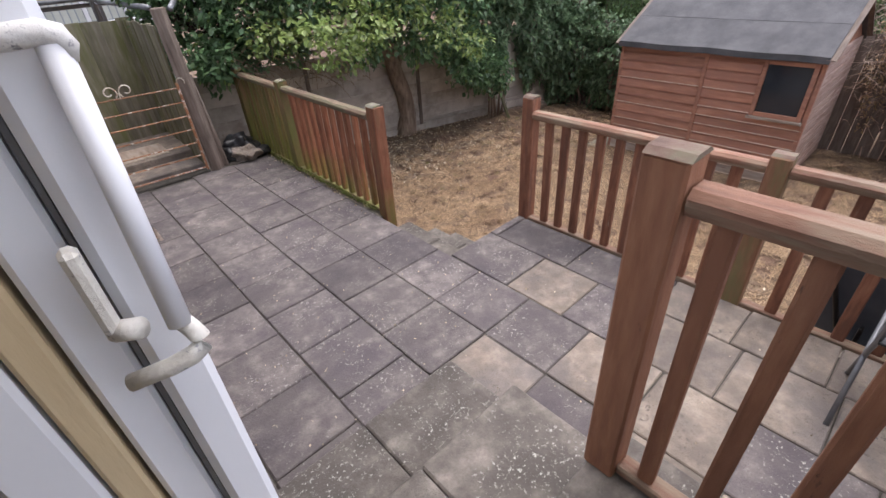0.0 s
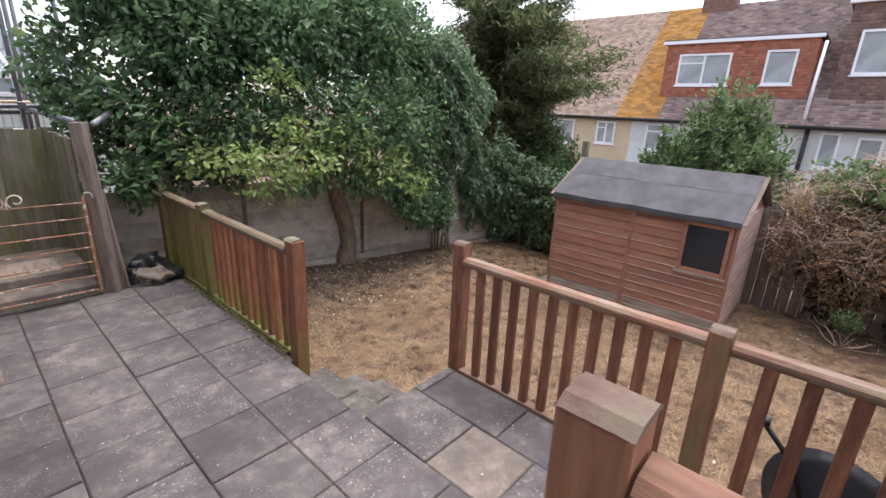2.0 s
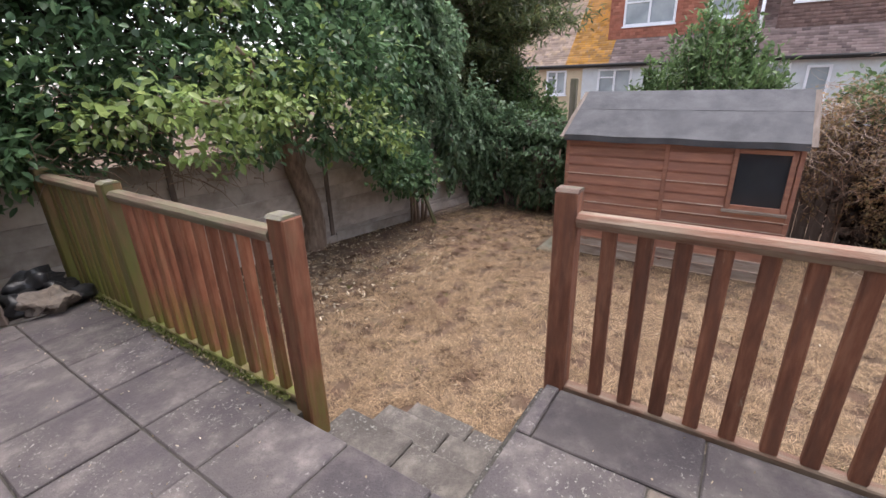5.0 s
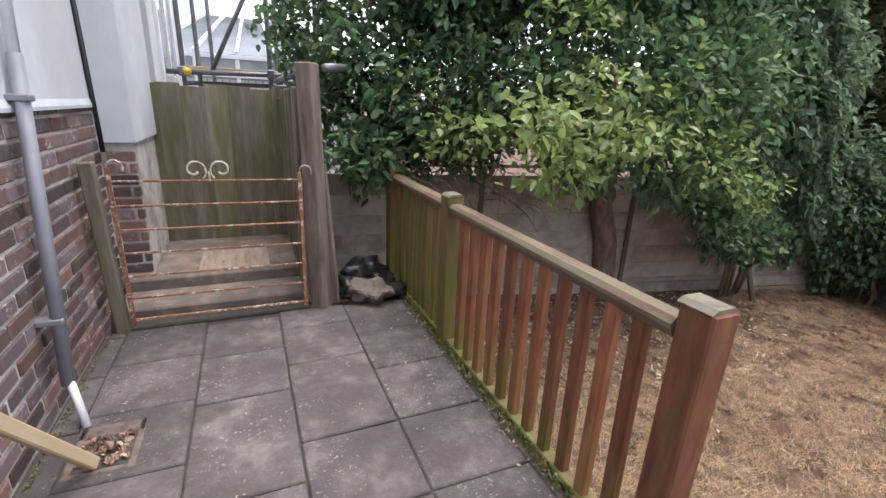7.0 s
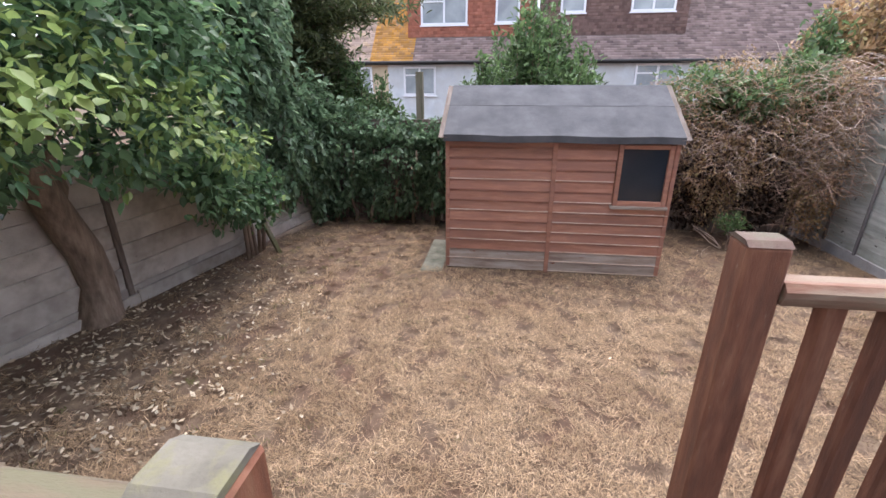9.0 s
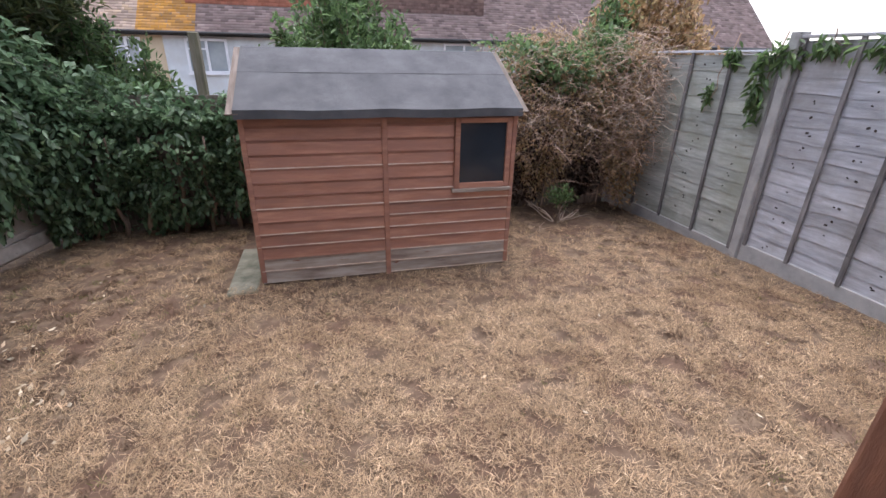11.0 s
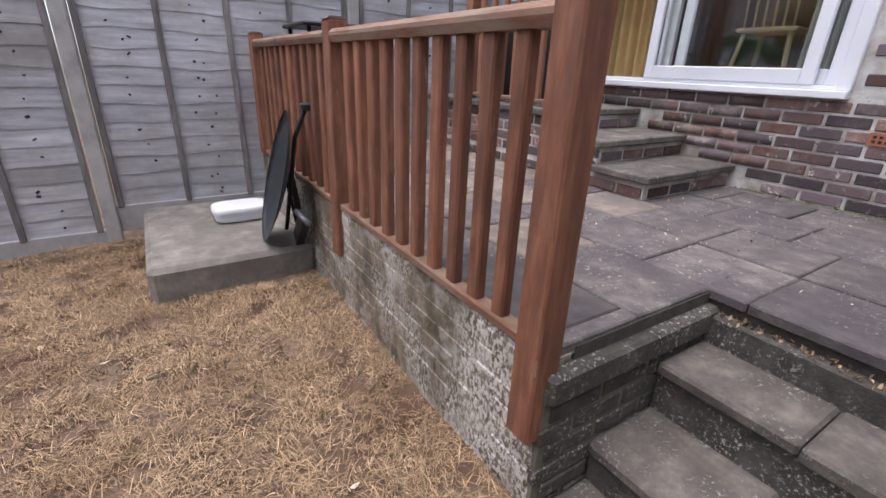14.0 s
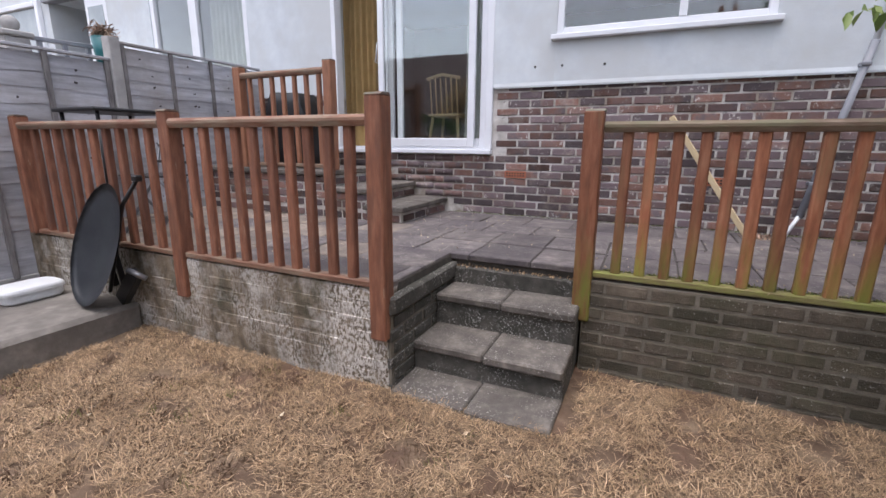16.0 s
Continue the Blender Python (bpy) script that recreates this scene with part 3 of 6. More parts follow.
# ---- upper landing and its steps ----
landing = structure("steps_landing", "brick-built landing with concrete treads below the patio door", 0.5, 0.5, 0.0)
box("core", 0.004, 0.95, -1.45, 0.27, 0.0, 0.40, M_MORTAR, landing, 0)
box("core", 0.004, 0.95, 0.27, 0.69, 0.0, 0.25, M_MORTAR, landing, 0)
box("core", 0.004, 0.95, 0.69, 1.07, 0.0, 0.10, M_MORTAR, landing, 0)
for k in range(4):
    box("slab", 0.004, 0.99, -1.45 + 0.4375 * k + 0.003, -1.45 + 0.4375 * (k + 1) - 0.003, 0.405, 0.452, M_STEP, landing, 0.008)
for y0, y1, z in ((0.28, 0.72, 0.302), (0.68, 1.11, 0.152)):
    box("tread", 0.004, 0.48, y0, y1, z - 0.048, z, M_STEP, landing, 0.008)
    box("tread", 0.486, 0.99, y0, y1 + 0.003, z - 0.048, z - 0.002, M_STEP, landing, 0.008)

# ---- brickwork ----
def brick_course_list(a0, a1, z0, courses, rise=0.0755, length=0.2285, holes=()):
    out = []
    for c in range(courses):
        a = a0 - (length / 2 if c % 2 else 0)
        while a < a1 - 0.02:
            s, e = max(a, a0), min(a + length - 0.017, a1)
            z = z0 + c * rise
            if e - s > 0.03 and not any(h0 < e and s < h1 and g0 < z + 0.05 and z < g1 for h0, h1, g0, g1 in holes):
                out.append((s, e, z + 0.007, z + rise - 0.008))
            a += length
    return out


def lay_bricks(parent, axis, face, a0, a1, z0, courses, material, rest=None, near=None, holes=(), rise=0.0755, deep=0.05, sign=1):
    """Bricks on a wall at face along axis; those outside near go into one joined mesh."""
    rnd = random.Random(int(a0 * 100) + courses)
    cs, ss = [], []
    for s, e, zb, zt in brick_course_list(a0, a1, z0, courses, rise, holes=holes):
        f = face + sign * rnd.uniform(-0.003, 0.003)
        lo, hi = (f - deep, f) if sign > 0 else (f, f + deep)
        if near is None or near[0] <= s <= near[1]:
            e2 = s + round(e - s, 2)
            if axis == "y":
                box("brick", lo, lo + deep, s, e2, zb, zb + 0.0605, material, parent, 0.005)
            else:
                box("brick", s, e2, lo, lo + deep, zb, zb + 0.0605, material, parent, 0.005)
        else:
            mid = ((lo + hi) / 2, (s + e) / 2, (zb + zt) / 2) if axis == "y" else ((s + e) / 2, (lo + hi) / 2, (zb + zt) / 2)
            cs.append(mid)
            ss.append((deep, e - s, zt - zb) if axis == "y" else (e - s, deep, zt - zb))
    if cs:
        ob = put("brickwork", many_boxes(cs, ss, "brickwork", rest or material), None, parent)
        ob["kind"] = "stuff"


# ---- the house ----
DOOR = (-0.35, 1.59, 0.62, 2.72)
WIN = (2.18, 3.84, 1.68, 2.8)
RB = 1.25
house = structure("wall_house", "house wall of dark brick below rough white render", 0, 2, 0)
T = -0.27
def wall_piece(y0, y1, z0, z1, name, material, x1):
    box(name, T, x1, y0, y1, z0, z1, material, house, 0)
wall_piece(-1.6, 5.55, -0.6, DOOR[2], "masonry", M_MORTAR, -0.008)
wall_piece(-1.6, DOOR[0], DOOR[2], RB, "masonry", M_MORTAR, -0.008)
wall_piece(DOOR[1], 5.55, DOOR[2], RB, "masonry", M_MORTAR, -0.008)
# upper wall runs on out of view, kept tall so the house shades
wall_piece(-1.6, DOOR[0], RB, 5.2, "render", M_RENDER, 0.016)
wall_piece(DOOR[0], DOOR[1], DOOR[3], 5.2, "render", M_RENDER, 0.016)
wall_piece(DOOR[1], WIN[0], RB, 5.2, "render", M_RENDER, 0.016)
wall_piece(WIN[0], WIN[1], RB, WIN[2], "render", M_RENDER, 0.016)
wall_piece(WIN[0], WIN[1], WIN[3], 5.2, "render", M_RENDER, 0.016)
wall_piece(WIN[1], 5.55, RB, 5.2, "render", M_RENDER, 0.016)
# bell of the render along its foot
prism("drip", [(0.0, RB - 0.012), (0.024, RB - 0.012), (0.026, RB + 0.004), (0.017, RB + 0.035), (0.0, RB + 0.035)], "y", DOOR[1] + 0.02, 5.55, M_RENDER, house)
# the corner pier past the gate
box("pier", -0.27, 0.17, 5.56, 6.4, -0.2, 1.03, M_MORTAR, house, 0)
box("pier_render", -0.27, 0.19, 5.53, 6.4, 1.03, 5.2, M_RENDER, house, 0)

# room behind the door, closed all round
room = structure("wall_room", "dim living room walls behind the patio door", -2, 1, 0)
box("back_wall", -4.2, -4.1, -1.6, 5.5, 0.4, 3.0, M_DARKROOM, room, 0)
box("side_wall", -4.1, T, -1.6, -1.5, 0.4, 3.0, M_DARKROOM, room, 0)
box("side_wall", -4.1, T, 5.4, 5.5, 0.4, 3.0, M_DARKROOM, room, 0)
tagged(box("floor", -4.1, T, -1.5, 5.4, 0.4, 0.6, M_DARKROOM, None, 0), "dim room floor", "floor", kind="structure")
tagged(box("ceiling", -4.1, T, -1.5, 5.4, 2.9, 3.0, M_RENDER, None, 0), "pale room ceiling", "ceiling", kind="structure")
# roof is out of view, added to close the house from above
tagged(prism("roof_house", [(-8, 5.1), (0.45, 5.1), (0.45, 5.2), (-4, 7.6), (-8, 5.3)], "y", -1.6, 6.4, M_TILE_BROWN, None), "unseen brown tiled roof added over the house", "roof", kind="structure")

# ---- patio door ----
def patio_door():
    d = structure("door_patio", "white sliding patio door standing part open", 0, 0.6, 0.62)
    y0, y1, z0, z1 = DOOR
    xo, xi = 0.02, -0.10
    box("sill", xi, 0.05, y0, y1, z0 - 0.01, z0 + 0.035, M_UPVC, d, 0.006)
    box("frame", xi, xo, y0, y0 + 0.06, z0 + 0.035, z1, M_UPVC, d, 0.006)
    box("frame", xi, xo, y1 - 0.075, y1, z0 + 0.035, z1, M_UPVC, d, 0.006)
    box("frame", xi, xo, y0 + 0.06, y1 - 0.075, z1 - 0.06, z1, M_UPVC, d, 0.006)
    box("track", xi, xo - 0.01, y0 + 0.06, y1 - 0.075, z0 + 0.035, z0 + 0.06, M_UPVC, d, 0.004)
    for nm, ya, yb, xa, xb in (("fixed_leaf", 0.47, y1 - 0.075, -0.075, -0.035), ("sliding_leaf", 0.266, 1.40, -0.013, 0.022)):
        za, zb = z0 + 0.06, z1 - 0.06
        leaf = box(nm, xa, xb, ya, ya + 0.07, za, zb, M_UPVC, d, 0.006)
        box("stile", xa, xb, yb - 0.075, yb, za, zb, M_UPVC, leaf, 0.006)
        box("rail", xa, xb, ya + 0.07, yb - 0.075, za, za + 0.09, M_UPVC, leaf, 0.006)
        box("rail", xa, xb, ya + 0.07, yb - 0.075, zb - 0.09, zb, M_UPVC, leaf, 0.006)
        g = box("pane", (xa + xb) / 2 - 0.004, (xa + xb) / 2 + 0.004, ya + 0.065, yb - 0.07, za + 0.085, zb - 0.085, M_GLASS, leaf, 0)
        g.visible_shadow = False
        if nm == "sliding_leaf":
            tube("pull_bar", [(0.0125, 0.236, 1.6), (0.0185, 0.258, 1.76)], 0.0072, M_UPVC, leaf, 16)
            tube("handle_arm", [(-0.027, 0.259, 1.765), (0.003, 0.257, 1.7655), (0.017, 0.256, 1.766), (0.022, 0.256, 1.764), (0.0235, 0.257, 1.76), (0.021, 0.258, 1.754)], 0.006, M_CHIPPED, leaf, 14, "white handle arm with chipped grey patches")
            tube("handle_arm", [(0.0135, 0.238, 1.602), (0.017, 0.234, 1.594), (0.019, 0.232, 1.587), (0.0175, 0.231, 1.58), (0.011, 0.232, 1.576), (-0.003, 0.238, 1.571), (-0.026, 0.25, 1.565)], [0.006, 0.006, 0.0062, 0.0064, 0.0064, 0.0062, 0.006], M_UPVC_OLD, leaf, 14, "white handle arm with worn paint")
            box("latch", -0.024, -0.014, 0.247, 0.262, 1.598, 1.663, M_UPVC_OLD, leaf, 0.003, "chipped white latch lever")
            tube("latch_knob", [(-0.019, 0.254, 1.603), (-0.006, 0.242, 1.605)], 0.007, M_UPVC_OLD, leaf, 10)
    jamb = box("inner_stile", -0.05, -0.019, 0.285, 0.36, z0 + 0.06, z1 - 0.06, M_UPVC, d, 0.004)
    box("seal", -0.0185, -0.0135, 0.29, 0.34, z0 + 0.06, z1 - 0.06, M_STEEL, d, 0.001, "grey rubber and aluminium seal")
    box("timber_strip", -0.075, -0.054, 0.28, 0.33, z0 + 0.06, z1 - 0.06, M_PALEWOOD, d, 0.003, "bare timber strip")
    box("inner_frame", -0.12, -0.078, 0.28, 0.40, z0 + 0.06, z1 - 0.06, M_UPVC, d, 0.004)
    return d


door = patio_door()

# ---- kitchen window ----
def casement(name, x, y0, y1, z0, z1, label, lights=((0.0, 0.62), (0.62, 1.0)), glass=None):
    w = structure(name, label, x, (y0 + y1) / 2, z0)
    b = 0.06
    box("window_sill", x - 0.1, x + 0.06, y0 - 0.04, y1 + 0.04, z0 - 0.045, z0, M_UPVC, w, 0.006)
    fr = box("window_frame", x - 0.07, x, y0, y0 + b, z0, z1, M_UPVC, w, 0.005)
    box("jamb", x - 0.07, x, y1 - b, y1, z0, z1, M_UPVC, fr, 0.005)
    box("head", x - 0.07, x, y0 + b, y1 - b, z1 - b, z1, M_UPVC, fr, 0.005)
    box("foot", x - 0.07, x, y0 + b, y1 - b, z0, z0 + b, M_UPVC, fr, 0.005)
    for k, (a, c) in enumerate(lights):
        ya, yb = y0 + b + (y1 - y0 - 2 * b) * a, y0 + b + (y1 - y0 - 2 * b) * c
        if k:
            box("mullion", x - 0.068, x + 0.004, ya - 0.03, ya + 0.03, z0 + b, z1 - b, M_UPVC, fr, 0.005)
        g = box("pane", x - 0.04, x - 0.03, ya, yb, z0 + b - 0.01, z1 - b + 0.01, glass or M_GLASS, w, 0)
        g.visible_shadow = False
    return w


wk = casement("window_kitchen", 0.01, *WIN, "white casement window in the rendered house wall")
box("packing", -0.05, 0.012, WIN[0] - 0.03, WIN[0] - 0.002, WIN[2] + 0.02, WIN[3], M_SHEDGREY, wk, 0.004, "bare brown timber packing")
box("packing", -0.05, 0.012, WIN[1] + 0.002, WIN[1] + 0.03, WIN[2] + 0.02, WIN[2] + 0.3, M_SHEDGREY, wk, 0.004, "bare brown timber packing")

# ---- railings ----
def railing(name, label, x, y0, y1, posts, z_post, z_rail, z_foot, material, post_mat, rail_mat, between, half, step=0.0, thick=0.028):
    """Stained picket railing along y at x. posts: (y, foot z, material)."""
    r = thing(name, x, (y0 + y1) / 2, z_foot, label, "railing")
    rnd = random.Random(int(x * 100))
    for k, (y, foot, pm, rise, dx) in enumerate(posts):
        s, top = half, z_post + rise
        p = box("post", x + dx - s, x + dx + s, y - s, y + s, foot, top - 0.012, pm, r, 0.007, turn=(rnd.uniform(-0.6, 0.6), rnd.uniform(-0.6, 0.6), 0))
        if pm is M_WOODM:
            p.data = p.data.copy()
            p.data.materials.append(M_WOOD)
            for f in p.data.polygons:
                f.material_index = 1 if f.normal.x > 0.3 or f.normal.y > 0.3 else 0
        prism("cap", [(-s, 0), (s, 0), (s * 0.6, 0.012), (-s * 0.6, 0.012)], "y", -s, s, M_GREYCAP if rail_mat is M_RAIL else M_CAP, p).matrix_basis = pose(x + dx, y, top - 0.0125)
    ys = sorted(p[0] for p in posts)
    for a, b in zip(ys, ys[1:]):
        a2, b2 = a + 0.05, b - 0.05
        prism("top_rail", [(x - 0.03, z_rail - 0.055), (x + 0.03, z_rail - 0.055), (x + 0.042, z_rail - 0.03), (x + 0.042, z_rail - 0.016), (x + 0.026, z_rail), (x - 0.026, z_rail), (x - 0.042, z_rail - 0.016), (x - 0.042, z_rail - 0.03)], "y", a2, b2, rail_mat, r)
        box("bottom_rail", x - 0.03, x + 0.03, a2, b2, z_foot, z_foot + 0.035, M_FOOTRAIL if rail_mat is M_RAIL else rail_mat, r, 0.006)
        n = between
        for i in range(n):
            y = b2 - 0.075 - step * i if step else a2 + (b2 - a2) * (i + 1) / (n + 1)
            box("baluster", x - 0.02, x + 0.02, y - thick, y + thick, z_foot + 0.03, z_rail - 0.048, M_WOODG if material is M_WOODL and y > 4.3 else material, r, 0.007, turn=(rnd.uniform(-0.5, 0.5), rnd.uniform(-0.4, 0.4), rnd.uniform(-3, 3)))
    return r


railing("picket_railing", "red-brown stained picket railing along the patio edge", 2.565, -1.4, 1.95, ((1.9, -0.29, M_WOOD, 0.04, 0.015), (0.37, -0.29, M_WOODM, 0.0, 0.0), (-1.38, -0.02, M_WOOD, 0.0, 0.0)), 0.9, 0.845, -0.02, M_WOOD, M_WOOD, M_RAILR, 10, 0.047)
railing("picket_railing", "mossy red-brown picket railing beside the tree", 1.852, 2.9, 5.4, ((2.8, -0.28, M_WOODL, 0.015, 0.01), (4.33, -0.05, M_WOODG, 0.0, 0.0), (5.42, -0.05, M_WOODG, 0.0, 0.0)), 0.88, 0.83, -0.02, M_WOODL, M_WOOD, M_RAIL, 11, 0.05, thick=0.026)
railing("picket_railing", "stained picket railing on the raised landing", 0.857, -0.9, 0.38, ((0.262, 0.452, M_WOODO, 0.0, 0.0), (-0.90, 0.452, M_WOODO, 0.0, 0.0)), 1.465, 1.4, 0.47, M_WOODO, M_WOODO, M_RAILR, 7, 0.047, 0.148, 0.022)

# ---- retaining walls ----
wall_r = structure("wall_retaining", "patio retaining wall with flaking whitewash", 2.5, 0, -0.6)
box("mortar", 2.47, 2.584, -1.5, 1.93, -0.85, -0.03, M_WASHED, wall_r, 0.004)
wall_s = structure("wall_stair_side", "dark mossy brick wall beside the garden steps", 2.2, 1.95, -0.6)
box("mortar", 1.76, 2.58, 1.934, 1.95, -0.85, -0.08, M_GMORTAR, wall_s, 0)
wall_l = structure("wall_retaining_left", "dark mossy brick retaining wall", 1.85, 4, -0.6)
box("mortar", 1.76, 1.891, 2.815, 5.6, -0.85, -0.035, M_GMORTAR, wall_l, 0)

# ---- boundary fence of lap panels ----
FY = -1.51
def lap_panel(x0, x1, z0, z1, parent):
    rnd = random.Random(int(x0 * 31))
    n = int((z1 - z0) / 0.125)
    h = (z1 - z0 - 0.03) / n
    for i in range(n):
        z = z0 + i * h
        bm = bmesh.new()
        k = 10
        ph = rnd.uniform(0, 9)
        cols = []
        for j in range(k + 1):
            x = x0 + 0.02 + (x1 - x0 - 0.04) * j / k
            lo = z - 0.014 + 0.009 * math.sin(j * 1.3 + ph) + 0.006 * math.sin(j * 2.9 + ph * 2)
            hi = z + h + 0.01
            cols.append([bm.verts.new((x, FY + 0.009, lo)), bm.verts.new((x, FY + 0.002, hi)), bm.verts.new((x, FY - 0.006, hi)), bm.verts.new((x, FY + 0.001, lo))])
        for a, b in zip(cols, cols[1:]):
            for q in range(4):
                bm.faces.new((a[q], b[q], b[(q + 1) % 4], a[(q + 1) % 4]))
        bm.faces.new(cols[0])
        bm.faces.new(cols[-1][::-1])
        bmesh.ops.recalc_face_normals(bm, faces=list(bm.faces))
        board = part("board", bm, M_FENCEMOSS if x0 > 5.6 else M_FENCE, parent)
        for j in range(8):
            if rnd.random() < 0.62:
                x = x0 + 0.03 + (x1 - x0 - 0.06) * (j // 2 + 0.5) / 4 + rnd.gauss(0, 0.035)
                zk = z + h * rnd.uniform(0.2, 0.6)
                put("knot", box_mesh(rnd.choice((0.014, 0.02, 0.028)), 0.006, rnd.choice((0.012, 0.018)), M_KNOT, 0.0035), None, board, "", False, pose(x, FY + 0.008, zk, 0, rnd.uniform(-40, 40), 0))
    for j in range(5):
        x = x0 + 0.03 + (x1 - x0 - 0.06) * j / 4
        box("batten", x - 0.02, x + 0.02, FY + 0.012, FY + 0.034, z0 - 0.02, z1, M_BATTEN, parent, 0.004, turn=(0, rnd.uniform(-0.3, 0.3), 0))


FENCE_X = (-0.3, 1.72, 3.745, 5.705, 8.0)
FENCE_TOP = (1.58, 1.42, 1.30, 1.19)
FENCE_FOOT = (-0.03, -0.5, -0.68, -0.78)
boundary = thing("boundary_fence", 3.5, FY, -0.7, "silver-grey waney lap fence between concrete posts", "fence")
for i in range(4):
    xa, xb = FENCE_X[i] + 0.05, FENCE_X[i + 1] - 0.05
    p = box("panel", xa, xb, FY - 0.02, FY + 0.04, FENCE_TOP[i], FENCE_TOP[i] + 0.025, M_FENCE, boundary, 0.004)
    lap_panel(xa, xb, FENCE_FOOT[i] + 0.13, FENCE_TOP[i], p)
    box("gravel_board", xa, xb, FY - 0.02, FY + 0.025, FENCE_FOOT[i] - 0.08, FENCE_FOOT[i] + 0.125, M_FENCEPOST, boundary, 0.005)
for i, x in enumerate(FENCE_X):
    prism("post", [(x - 0.05, FY - 0.05), (x + 0.05, FY - 0.05), (x + 0.05, FY + 0.045), (x + 0.04, FY + 0.055), (x - 0.04, FY + 0.055), (x - 0.05, FY + 0.045)], "z", -0.95, max(FENCE_TOP[max(0, i - 1)], FENCE_TOP[min(3, i)]) + 0.05, M_FENCEPOST, boundary, "slotted grey concrete post", bev=0.003)

# ---- side fence of concrete panels under the tree, and the back fence ----
SF_A, SF_B = Vector((1.25, 6.45, 0)), Vector((8.25, 5.183, 0))
sd = (SF_B - SF_A).normalized()
rz = math.degrees(math.atan2(sd.y, sd.x))
L_SF = (SF_B - SF_A).length
side_fence = thing("side_fence", 4.0, 5.95, -0.7, "weathered grey-brown board fence beneath the tree", "fence")
for k in range(4):
    a, b = L_SF * k / 4, L_SF * (k + 1) / 4
    mid = SF_A + sd * (a + b) / 2
    pnl = put("panel", box_mesh(b - a - 0.04, 0.03, 0.03, M_PANEL, 0.004), None, side_fence, "", False, Matrix.Translation((mid.x, mid.y, 0.78)) @ pose(0, 0, 0, 0, 0, rz))
    for c in range(7):
        me = box_mesh(b - a - 0.04, 0.022, 0.215, M_PANEL, 0.004)
        put("board", me, None, pnl, "", False, Matrix.Translation((mid.x, mid.y, -0.62 + 0.2 * c)) @ pose(0, 0, 0, 4, 0, rz))
    q = mid + Vector((0.03, -0.05, 0))
    put("kick_board", box_mesh(L_SF / 4, 0.03, 0.13, M_PANEL, 0.006), None, side_fence, "", False, Matrix.Translation((q.x, q.y, -0.63)) @ pose(0, 0, 0, 0, 1, rz))
for k in range(5):
    p = SF_A + sd * (L_SF * k / 4)
    put("post", box_mesh(0.055, 0.07, 1.75, M_OLDPOST, 0.006), None, side_fence, "", False, Matrix.Translation((p.x, p.y, 0.08)) @ pose(0, 0, 0, 0, 0, rz))
back_fence = thing("back_fence", 7.95, 2.1, -0.8, "dark old board fence overgrown with ivy", "fence")
for k in range(4):
    y = -1.4 + 1.75 * k
    pnl = box("panel", 7.96, 8.0, y, y + 1.74, 0.55, 0.62, M_OLDPOST, back_fence, 0.004)
    for j in range(12):
        box("board", 7.94, 7.96, y + 0.145 * j + 0.004, y + 0.145 * (j + 1) - 0.004, -0.85, 0.68, M_OLDPOST, pnl, 0.003)

# ---- gate passage ----
passage = structure("pavement_passage", "raised concrete passage floor behind the gate", 0.6, 5.6, 0)
box("step", 0.02, 1.14, 5.1, 5.42, -0.2, 0.075, M_SLAB_PALE, passage, 0.01)
box("floor", 0.02, 1.14, 5.42, 6.4, -0.2, 0.15, M_SLAB_PALE, passage, 0.01)
box("cover", 0.45, 0.92, 5.5, 5.95, 0.14, 0.157, M_SHEDGREY, passage, 0.003)
box("threshold", 0.02, 1.14, 4.99, 5.1, -0.2, 0.012, M_GROUT, passage, 0.01)

